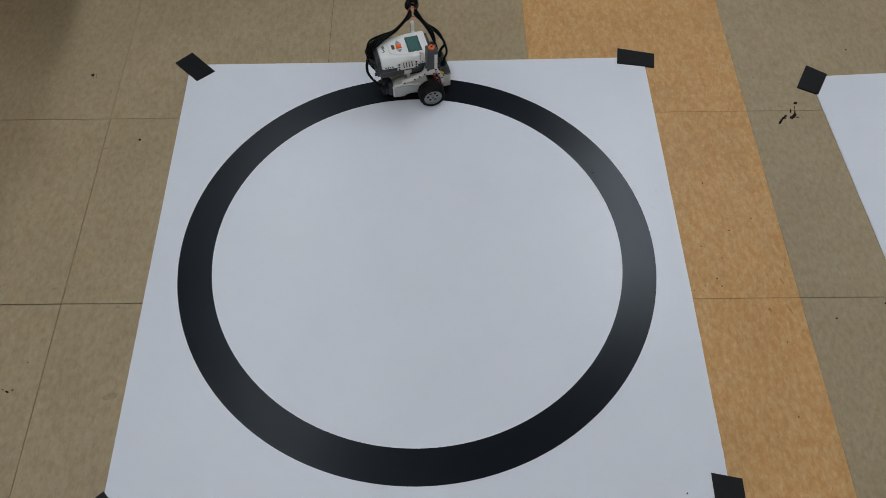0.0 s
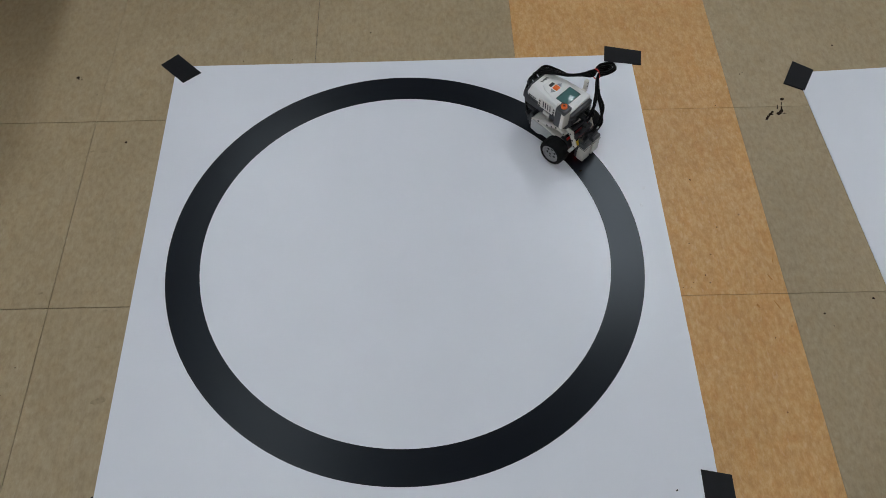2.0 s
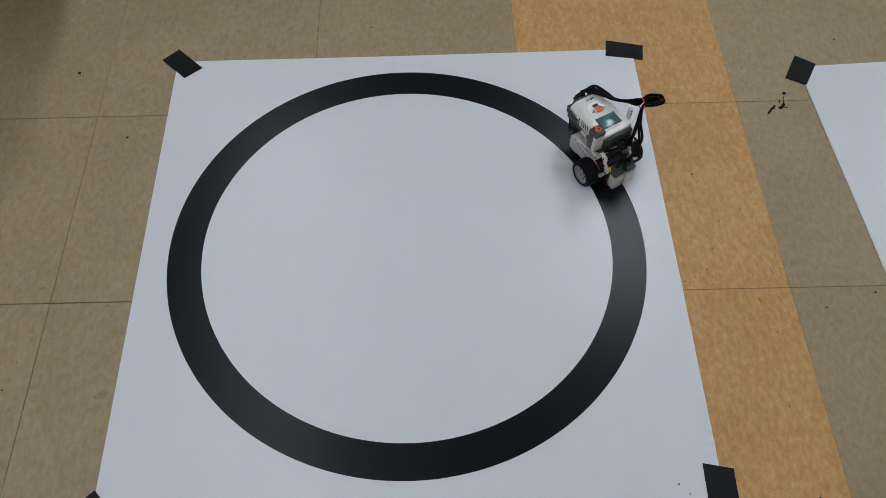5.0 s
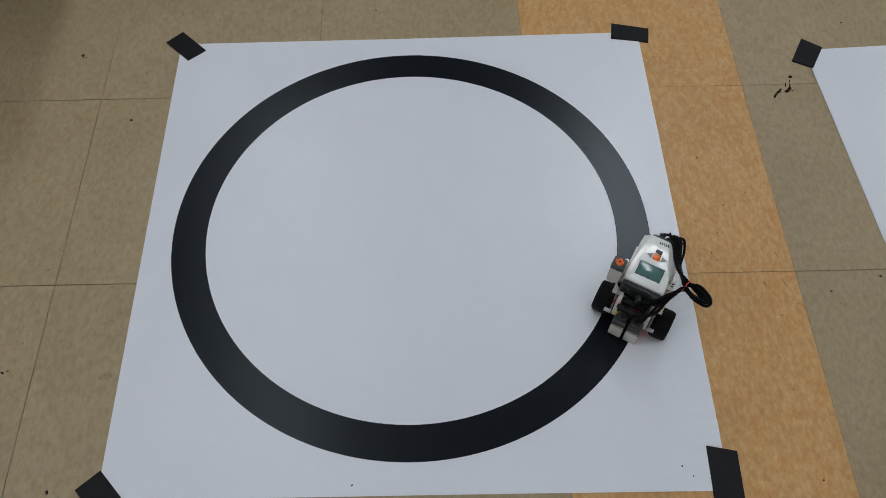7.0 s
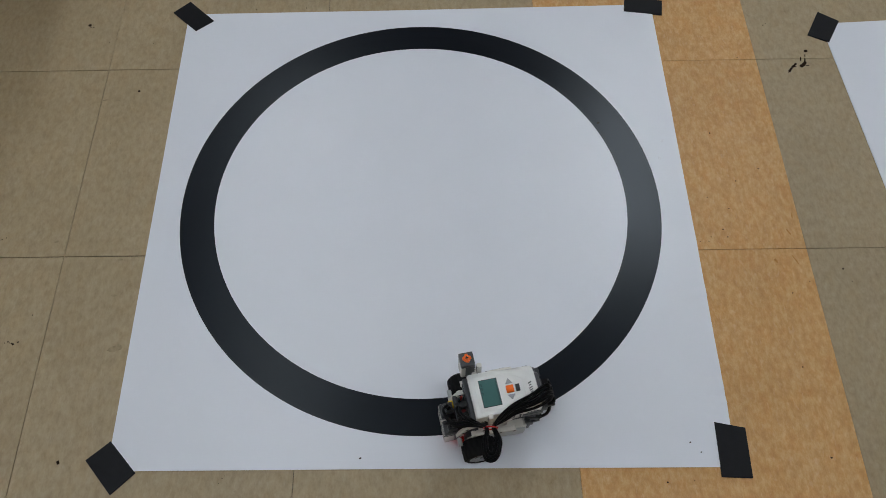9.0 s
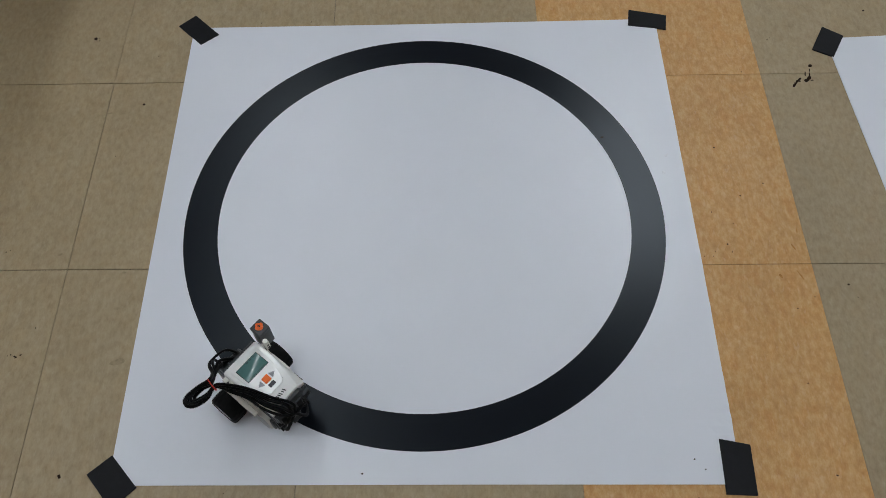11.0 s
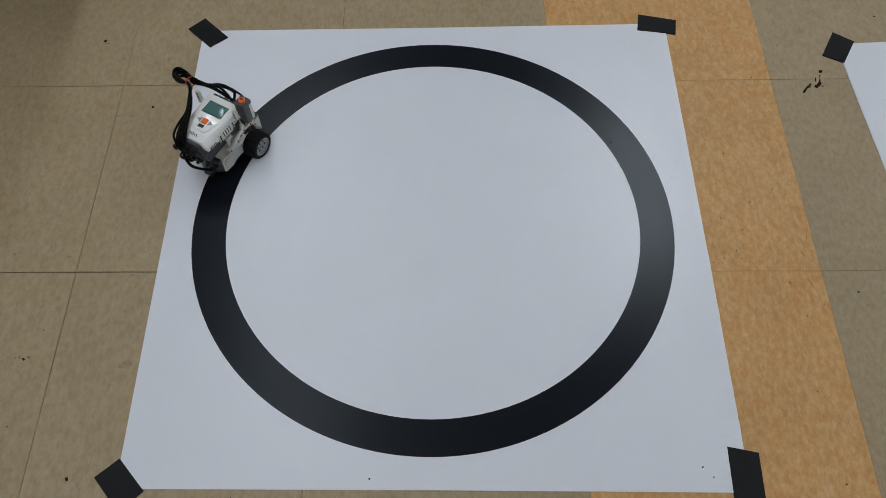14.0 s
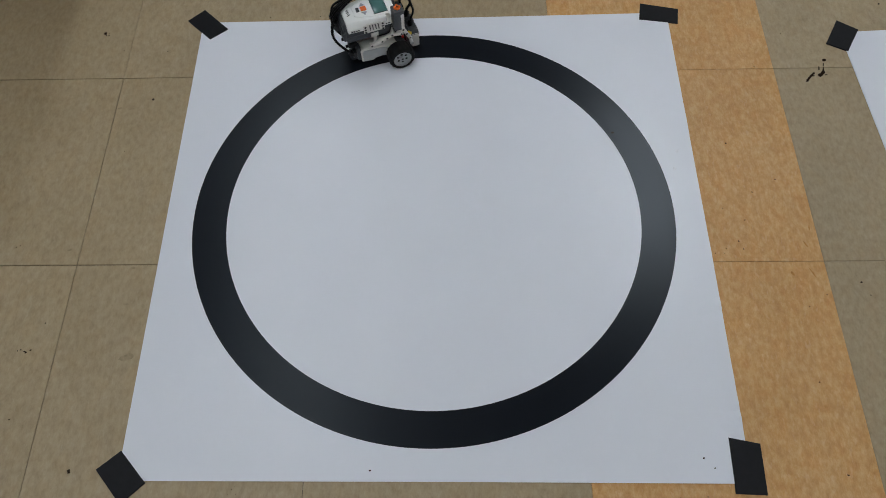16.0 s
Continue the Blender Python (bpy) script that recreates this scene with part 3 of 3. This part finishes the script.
    # sockets at both ends
    for x, mouth, deep in ((-0.1065, -0.1108, 0.008), (0.0080, 0.0113, 0.006)):
        for k in range(4):
            y = c - 0.0255 + 0.017 * k
            sk = piece("socket", (x, y, 0.100), (deep, 0.0145, 0.017), GREY, low, 0.0015, "dark cable socket")
            piece("socket_mouth", (mouth, y, 0.101), (0.0012, 0.0095, 0.010), BLACK_PLASTIC, sk)
    piece("front_lip", (0.0070, c, 0.1165), (0.009, 0.066, 0.014), GREY, up, 0.003, "translucent grey front lip")
    for k in range(3):
        piece("port_mark", (0.0118, c - 0.0170 + 0.017 * k, 0.1180), (0.0006, 0.0040, 0.0046), MIDGREY, up)
    piece("rear_lip", (-0.1015, c, 0.1120), (0.0115, 0.058, 0.020), MIDGREY, up, 0.004, "translucent grey rear lip", taper=(0.8, 0.72))


def build_cables(robot):
    """Five flat black leads, gathered at one side by a red band and left in a loop."""
    rng = random.Random(4)
    tie = Vector((-0.0100, 0.0585, 0.1555))
    end = Vector((-0.0010, 0.0990, 0.1520))
    leads = [("motor", (-0.092, 0.0260, 0.036), (0.0125, 0.0155, 0.100)), ("motor", (-0.092, -0.0260, 0.036), (0.0125, -0.0015, 0.100)),
             ("sensor", (-0.110, 0.0065, 0.100), (0.0370, 0.0155, 0.059)), ("sensor", (-0.110, -0.0105, 0.100), (0.0370, -0.0125, 0.059)),
             ("touch", (-0.110, 0.0235, 0.100), (-0.0060, -0.0470, 0.108))]
    for i, (kind, a, b) in enumerate(leads):
        a, b = Vector(a), Vector(b)
        u = (i - 2) * 0.0042
        j = lambda q=0.0010: Vector((rng.uniform(-q, q), rng.uniform(-q, q), rng.uniform(-q, q)))
        pts = [a]
        if kind == "motor":
            bow = Vector((-0.114, 0.0290, 0.0720)) if a.y > 0 else Vector((-0.125, -0.0040, 0.0720))
            pts += [a + Vector((-0.010, 0.002, 0.008)) + j(), bow + j(0.003), Vector((-0.119, 0.012 + u, 0.111)) + j()]
        else:
            pts += [a + Vector((-0.010, 0.002, 0.006)) + j(), Vector((-0.119, 0.010 + u, 0.113)) + j()]
        pts += [Vector((-0.109, 0.0150 + u * 1.5, 0.1275)) + j(), Vector((-0.085, 0.0250 + u * 1.1, 0.1325 - u * 0.3)) + j(),
                Vector((-0.057, 0.0320 + u * 0.75, 0.1385 - u * 0.5)) + j(), Vector((-0.034, 0.0440 + u * 0.5, 0.1470 - u * 0.6)) + j(0.0006)]
        pts += [tie + Vector((-0.0055 + u * 0.12, -0.002, 0.0004 - u * 0.75))]
        reach = 0.70 + 0.075 * ((i * 2) % 5)
        mid = tie.lerp(end, reach)
        w = 0.0056 + 0.0012 * ((i * 2) % 5)
        pts += [tie.lerp(mid, 0.45) + Vector((-w * 1.3, 0.001, 0.001 + u * 0.5)), mid + Vector((-w * 1.15, -0.003, u * 0.7)), mid + Vector((-w * 0.2, 0.0050, u * 0.8)),
                mid + Vector((w * 0.75, -0.0005, u * 0.7)), tie.lerp(mid, 0.5) + Vector((w, -0.002, u * 0.5))]
        pts += [tie + Vector((0.0058 + u * 0.12, -0.001, -0.0004 + u * 0.75))]
        if kind == "sensor":
            pts += [Vector((0.013 + u * 0.3, 0.0400 + u * 0.8, 0.1350)) + j(), Vector((0.0325 + u, 0.028 + u, 0.1150)) + j(0.002), Vector((0.0480 + u * 0.4, b.y * 0.6 + 0.010, 0.0920)) + j(0.002),
                    b + Vector((0.003, 0.002, 0.018)), b]
        elif kind == "touch":
            pts += [Vector((0.010, 0.0410, 0.1390)) + j(), Vector((0.0235, 0.0230, 0.1270)) + j(), Vector((0.0230, 0.0020, 0.1000)) + j(), Vector((0.0060, -0.0220, 0.0780)), Vector((-0.0040, -0.0400, 0.0830)), b]
        else:
            pts += [Vector((0.011, 0.0410 + u * 0.6, 0.1350)) + j(), Vector((0.0205, 0.0320 + u, 0.1160)) + j(), b + Vector((0.0145, 0.004, -0.006)), b]
        lead = smooth(part("cable", tube(glide(pts, 6), 0.0022, 8, 1.35), CABLE, robot, "flat black connecting cable"), 60)
        for p, q in ((a, pts[1]), (b, pts[-2])):
            d = (q - p).normalized()
            turn = d.to_track_quat("X", "Z").to_matrix()
            smooth(part("plug", box(p + d * 0.005, (0.015, 0.0095, 0.0075), 0.001, turn), BLACK_PLASTIC, lead, "small black plug"))
    ring = lathe([(-0.0009, 0.0106), (-0.0009, 0.0118), (0.0009, 0.0118), (0.0009, 0.0106)], 24)
    turn = (end - tie).to_track_quat("Y", "Z").to_matrix().to_4x4()
    bmesh.ops.transform(ring, matrix=Matrix.Translation(tie) @ turn @ Matrix.Diagonal((0.92, 1, 0.98, 1)), verts=ring.verts)
    smooth(part("rubber_band", ring, RED_PLASTIC, robot, "thin red rubber band round the cables"))


def build_robot():
    robot = tagged(new("toy_robot"), "white and grey two-wheeled toy robot with tied black cables", "robot")
    build_control_unit(robot)
    for s in (-1, 1):
        build_motor(robot, s)
    build_cables(robot)
    for y in (-0.0125, 0.0155):
        build_light_sensor(robot, y)
    build_touch_sensor(robot)
    for s in (-1, 1):
        y = s * 0.0412
        beam([(-0.056, y, 0.0640), (-0.034, y, 0.0690), (-0.012, y, 0.0790), (0.008, y, 0.0760)], robot, True, "white bent beam over the wheel", 0.0085)
        beam([(-0.012, y, 0.0790), (-0.006, y, 0.0980)], robot, True, "white upright beam")
        beam([(-0.004, s * 0.0285, 0.0780), (0.016, s * 0.0285, 0.0720), (0.0295, s * 0.0285, 0.0440)], robot, True, "white bent beam")
        beam([(-0.044, s * 0.0285, 0.0600), (-0.044, s * 0.0285, 0.0790)], robot, False)
        smooth(part("axle_stub", cyl((0.029, s * 0.0400, 0.042), 0.0036, 0.012, "y", 14), PALE, robot, "pale grey bush"))
    part("axle", cyl((0, 0, 0.030), 0.0023, 0.130, "y", 10), GREY, robot)
    smooth(part("bush", cyl((0.0310, -0.0195, 0.0490), 0.0045, 0.012, "y", 16), YELLOW, robot, "yellow bush"))
    smooth(part("cross_block", box((0.012, -0.002, 0.046), (0.020, 0.046, 0.009), 0.002), BLACK_PLASTIC, robot, "dark grey cross block"))
    # added black filler for the shaded gap between lower shell and motors
    smooth(part("cross_block", box((-0.020, -0.002, 0.0735), (0.040, 0.050, 0.014), 0.002), BLACK_PLASTIC, robot))
    smooth(part("red_block", box((0.0165, 0.002, 0.0490), (0.012, 0.020, 0.012), 0.002), DARK_RED, robot, "dark red connector block"))
    smooth(part("red_pin", cyl((0.013, -0.0290, 0.0560), 0.0025, 0.014, "y", 14), RED_PLASTIC, robot, "small red stub"))
    # this red piece stands in for the lamp glow beside the left sensor
    smooth(part("red_pin", cyl((0.024, 0.0360, 0.0330), 0.0036, 0.012, "y", 14), RED_PLASTIC, robot, "small red stub"))
    peg = bmesh.new()
    add_box(peg, (-0.0160, 0.0400, 0.1360), (0.0078, 0.0078, 0.024), 0.002)
    peg = smooth(part("peg_beam", peg, WHITE, robot, "short upright white beam"))
    for z in (0.1340, 0.1420):
        part("pin_hole", cyl((-0.0160, 0.0400, z), 0.0022, 0.0082, "x", 10), BLACK_PLASTIC, peg)
    stub = smooth(part("peg_beam", box((-0.0165, -0.0430, 0.1290), (0.0078, 0.0090, 0.020), 0.002), WHITE, robot, "upright white beam beside the touch sensor"))
    for z in (0.1240, 0.1320):
        part("pin_hole", cyl((-0.0165, -0.0430, z), 0.0022, 0.0082, "x", 10), BLACK_PLASTIC, stub)
    smooth(part("bush", cyl((-0.0165, -0.0430, 0.1400), 0.0040, 0.0060, "z", 16), WHITE, stub))
    # gear housings and cross beams between the wheels
    for s in (-1, 1):
        smooth(part("gear_case", cyl((0.001, s * 0.0250, 0.0300), 0.0190, 0.0200, "y", 28), MIDGREY, robot, "grey round gear case"))
        smooth(part("gear_cap", cyl((0.001, s * 0.0365, 0.0300), 0.0150, 0.0040, "y", 24), MIDGREY, robot))
    smooth(part("cross_beam", box((0.0240, -0.002, 0.0640), (0.0078, 0.052, 0.0078), 0.002), GREY, robot, "dark grey cross beam"))
    smooth(part("cross_beam", box((0.0060, -0.002, 0.0600), (0.0078, 0.046, 0.0078), 0.002), MIDGREY, robot))
    for y in (-0.0130, 0.0060, 0.0180):
        part("connector_pin", cyl((0.0240, y, 0.0640), 0.0024, 0.0086, "z", 12), BLACK_PLASTIC, robot)
    smooth(part("beam_bracket", box((-0.0160, 0.0380, 0.1215), (0.0078, 0.012, 0.0078), 0.0015), WHITE, robot))
    # tail skid under the rear sockets
    sk = bmesh.new()
    add_box(sk, (-0.088, -0.002, 0.036), (0.010, 0.026, 0.050), 0.003)
    add_cyl(sk, (-0.090, -0.002, 0.0075), 0.0075, 0.016, "y", 20)
    smooth(part("tail_skid", sk, GREY, robot, "dark grey tail support with a small roller"))
    # cable plugs and their clips at the rear
    for x, y, z, tilt in ((-0.092, -0.021, 0.060, 12), (-0.096, -0.004, 0.064, -8), (-0.091, 0.014, 0.058, 20), (-0.092, 0.026, 0.056, -14)):
        turn = Matrix.Rotation(radians(tilt), 3, "Y") @ Matrix.Rotation(radians(tilt * 0.7), 3, "Z")
        bm = bmesh.new()
        add_box(bm, (x, y, z), (0.018, 0.010, 0.011), 0.0012, turn)
        add_cyl(bm, (x - 0.010, y, z - 0.002), 0.0032, 0.008, "x", 12)
        smooth(part("cable_plug", bm, BLACK_PLASTIC, robot, "black cable plug with a clear clip"))
        bm = bmesh.new()
        add_box(bm, (x + 0.002, y + 0.001, z + 0.0066), (0.011, 0.004, 0.0016), 0.0004, turn)
        part("plug_clip", bm, MIDGREY, robot)
    wheels = [(s, build_wheel(robot, s)) for s in (-1, 1)]
    return robot, wheels


robot, wheels = build_robot()


# ---- specks of dirt ----
def speck(x, y, r, rng, z=0.0, long=1.0, turn=0.0, material=DIRT, name="dirt_speck", label="small dark speck of dirt on the floor"):
    n = 9
    rim = []
    for k in range(n):
        a = 2 * math.pi * k / n
        q = r * rng.uniform(0.6, 1.25)
        u, v = q * math.cos(a) * long, q * math.sin(a)
        rim.append((x + u * math.cos(turn) - v * math.sin(turn), y + u * math.sin(turn) + v * math.cos(turn)))
    bm = bmesh.new()
    low = [bm.verts.new((px, py, z + 0.0001)) for px, py in rim]
    top = bm.verts.new((x, y, z + 0.0006))
    for k in range(n):
        bm.faces.new((low[k], low[(k + 1) % n], top))
    return tagged(part(name, bm, material), label, "dirt", "specks of dirt")


def build_specks():
    rng = random.Random(11)
    spots = """-.060,.580,4.4 -.057,.5745,1.6 -.051,.574,2.0 -.052,.581,1.2 .076,.394,3.0 -.009,.530,.9 .086,.526,1.2 .042,.263,1.1 -.120,.046,1.4 -.113,.049,1.3 -.029,-.109,1.5
    -.050,-.164,2.3 -.053,-.162,1.7 -.060,-.159,1.5 -.057,-.161,.9 -.043,-.160,2.2 -.065,-.161,1.1 .071,-.370,3.6 -.048,-.283,1.4 1.333,.465,1.2 1.407,.556,1.5 1.414,.561,1.2 1.641,.640,2.8 1.239,.267,1.9
    1.319,.179,1.7 1.269,.151,1.6 1.207,.115,1.3 1.244,.089,1.6 1.224,.044,1.9 1.230,.027,1.6 1.177,.019,1.2 1.193,.019,1.0 1.199,.028,1.0 1.428,-.043,2.0
    1.438,-.069,1.2 1.361,-.067,1.3 1.325,-.090,1.3 1.310,-.230,1.5 1.320,-.385,1.8 .338,-.400,.9 .342,-.396,.6 .333,-.408,.6 .345,-.408,.6 .359,-.421,.7 1.049,-.419,1.5
    1.092,-.417,1.0 .298,.622,1.5 .408,.624,1.5 .241,.839,4.0 1.044,.815,2.2 .582,.705,2.1 1.528,-0.014,2.6 1.530,-0.015,1.6"""
    for item in spots.split():
        x, y, r = (float(v) for v in item.split(","))
        speck(x, y, r * 0.00095, rng)
    for x, y, r in ((1.0945, -0.3565, 0.0012), (1.1099, -0.373, 0.0010), (0.5578, -0.3722, 0.0015), (1.017, 0.2946, 0.0021)):
        speck(x, y, r, rng, TOP + 0.0004, 1.5, 0.6, label="small dark speck on the white sheet")
    for x, y, r, lg, a in ((1.1290, 0.2060, 0.0040, 1.8, 1.2), (1.1400, 0.2480, 0.0032, 1.5, 0.4)):
        speck(x, y, r, rng, TOP + 0.0003, lg, a, PAPER_SMUDGE, "scuff_mark", "faint grey rub mark on the white sheet")
    # scraped dark streaks beside the second sheet
    for x, y, r, lg, a in ((1.4365, 0.4250, 0.0024, 1.7, 0.9), (1.4410, 0.4310, 0.0020, 2.4, 0.9), (1.4460, 0.4365, 0.0024, 2.2, 0.7), (1.4520, 0.4430, 0.0018, 2.2, 0.6), (1.4500, 0.4370, 0.0010, 3.0, 0.2),
                           (1.4660, 0.4390, 0.0036, 1.6, 0.5), (1.4715, 0.4450, 0.0028, 2.0, 1.0), (1.4755, 0.4540, 0.0014, 3.6, 1.35), (1.4670, 0.4570, 0.0009, 6.0, 1.35), (1.4790, 0.4680, 0.0010, 5.0, 1.3),
                           (1.4825, 0.4795, 0.0027, 1.4, 0.8), (1.4780, 0.4395, 0.0010, 3.6, 0.1)):
        speck(x, y, r * 1.4, rng, 0.0, lg, a, name="dirt_streak", label="dark scraped streak on the beige tile")
    for x, y, r, lg in ((0.012, 0.3720, 0.0022, 2.6), (0.036, 0.3706, 0.0022, 3.4), (0.130, -0.1740, 0.0074, 2.2), (0.108, -0.0720, 0.0028, 2.2), (-0.018, 0.0394, 0.0030, 1.6), (0.107, 0.0000, 0.0026, 2.0)):
        speck(x, y, r, rng, 0.0, lg, 0.1, SMUDGE, "scuff_mark", "faint grey scuff mark on the beige tile")

    for x, y, r, lg, a in ((1.309, -0.024, 0.0030, 2.6, -0.9), (1.345, -0.022, 0.0022, 6.0, -1.15), (1.360, 0.071, 0.0022, 3.0, 1.5), (1.346, 0.036, 0.0022, 4.0, -1.1)):
        speck(x, y, r, rng, -0.0002, lg, a, OCHRE_SCUFF, "scuff_mark", "faint dark scuff mark on the ochre tile")


build_specks()


# ---- floor tiles, each laid on its own ----
def build_tiles():
    # half the width of the joints between columns: the ochre strip is laid tight
    half_gap = {0: 0.00048, 1: 0.0005, 2: 0.0003, 3: 0.00008}
    for i in COLS:
        for j in ROWS_N:
            gy = 0.00055 if i >= 2 else 0.0008
            cs = []
            for di, dj in ((0, 0), (1, 0), (1, 1), (0, 1)):
                x0 = (i + di) * TILE
                y = joint_y(j + dj, x0)
                x = joint_x(i + di, y)
                gx = 0.00022 if i + di == 0 and j >= 1 else half_gap.get(i + di, 0.0003)
                cs.append((x + (gx if di == 0 else -gx), y + (gy if dj == 0 else -gy)))
            part("tile", slab(cs, -0.0035, 0.0, 0.0004), ORANGE if i == 2 else BEIGE, floor)


build_tiles()


# ---- movement ----
DRIVE = [
    (0.0, 0.6760, 0.5432, 14.2),
    (0.2, 0.7102, 0.5476, 9.0),
    (0.5, 0.7688, 0.5478, -6.3),
    (0.7, 0.8083, 0.5387, -12.5),
    (1.0, 0.8628, 0.5166, -28.4),
    (1.2, 0.8944, 0.4944, -38.0),
    (1.5, 0.9320, 0.4541, -50.2),
    (1.7, 0.9587, 0.4165, -49.6),
    (2.0, 1.0027, 0.3654, -46.4),
    (2.2, 1.0269, 0.3386, -42.0),
    (2.5, 1.0667, 0.2998, -47.5),
    (2.7, 1.0849, 0.2774, -54.0),
    (3.0, 1.0800, 0.2831, -55.1),
    (3.2, 1.0561, 0.3149, -49.0),
    (3.5, 1.0469, 0.3247, -46.4),
    (3.7, 1.0614, 0.3137, -41.0),
    (4.0, 1.0639, 0.3086, -33.4),
    (4.2, 1.0529, 0.3143, -44.5),
    (4.7, 1.0528, 0.3091, -57.0),
    (5.2, 1.0763, 0.2524, -66.0),
    (5.7, 1.0966, 0.1588, -83.0),
    (6.3, 1.0876, 0.0439, -100.3),
    (6.5, 1.0806, 0.0043, -100.3),
    (6.8, 1.0670, -0.0512, -112.8),
    (7.0, 1.0489, -0.0866, -120.4),
    (7.2, 1.0265, -0.1252, -118.2),
    (7.5, 0.9954, -0.1745, -129.3),
    (7.8, 0.9518, -0.2160, -143.1),
    (8.0, 0.9185, -0.2388, -145.8),
    (8.2, 0.8819, -0.2632, -144.0),
    (8.5, 0.8332, -0.2919, -154.7),
    (8.8, 0.7793, -0.3089, -167.4),
    (9.0, 0.7394, -0.3156, -169.4),
    (9.2, 0.7061, -0.3204, -168.6),
    (9.7, 0.6060, -0.3240, -184.0),
    (10.2, 0.5092, -0.3007, -199.0),
    (10.7, 0.4225, -0.2579, -209.0),
    (11.1, 0.3584, -0.2088, -220.1),
    (11.3, 0.3321, -0.1748, -218.3),
    (11.5, 0.3074, -0.1505, -224.8),
    (11.8, 0.2722, -0.1075, -236.8),
    (12.0, 0.2521, -0.0740, -241.9),
    (12.2, 0.2459, -0.0331, -251.9),
    (12.5, 0.2299, 0.0294, -251.2),
    (12.8, 0.2213, 0.0829, -263.1),
    (13.0, 0.2173, 0.1206, -273.1),
    (13.3, 0.2314, 0.1723, -282.6),
    (13.5, 0.2387, 0.2122, -281.4),
    (13.8, 0.2521, 0.2661, -291.6),
    (14.0, 0.2650, 0.3022, -299.9),
    (14.2, 0.2900, 0.3350, -302.0),
    (14.5, 0.3246, 0.3860, -300.8),
    (14.8, 0.3589, 0.4287, -312.6),
    (15.0, 0.3894, 0.4549, -320.4),
    (15.2, 0.4267, 0.4738, -322.5),
    (15.5, 0.4799, 0.5049, -324.4),
    (15.8, 0.5306, 0.5267, -336.9),
    (16.0, 0.5725, 0.5331, -340.4),
]


def motions():
    rise = TOP
    walk(robot, [(t, pose(x, y, rise, 0, 0, a)) for t, x, y, a in DRIVE])
    times = [r[0] for r in DRIVE]
    for s, w in wheels:
        # the tyre rolls by the way that its own side travels
        rows, turned, last = [], 0.0, None
        t = 0.0
        while t < 16.001:
            x, y, a = (float(np.interp(t, times, [r[k] for r in DRIVE])) for k in (1, 2, 3))
            a = radians(a)
            p = Vector((x - s * 0.0555 * math.sin(a), y + s * 0.0555 * math.cos(a)))
            if last is not None:
                turned += (p - last).dot(Vector((math.cos(a), math.sin(a)))) / 0.028
            last = p
            rows.append((t, pose(0, s * 0.0555, 0.028, 0, math.degrees(turned), 0)))
            t += 0.1
        walk(w, rows)


motions()
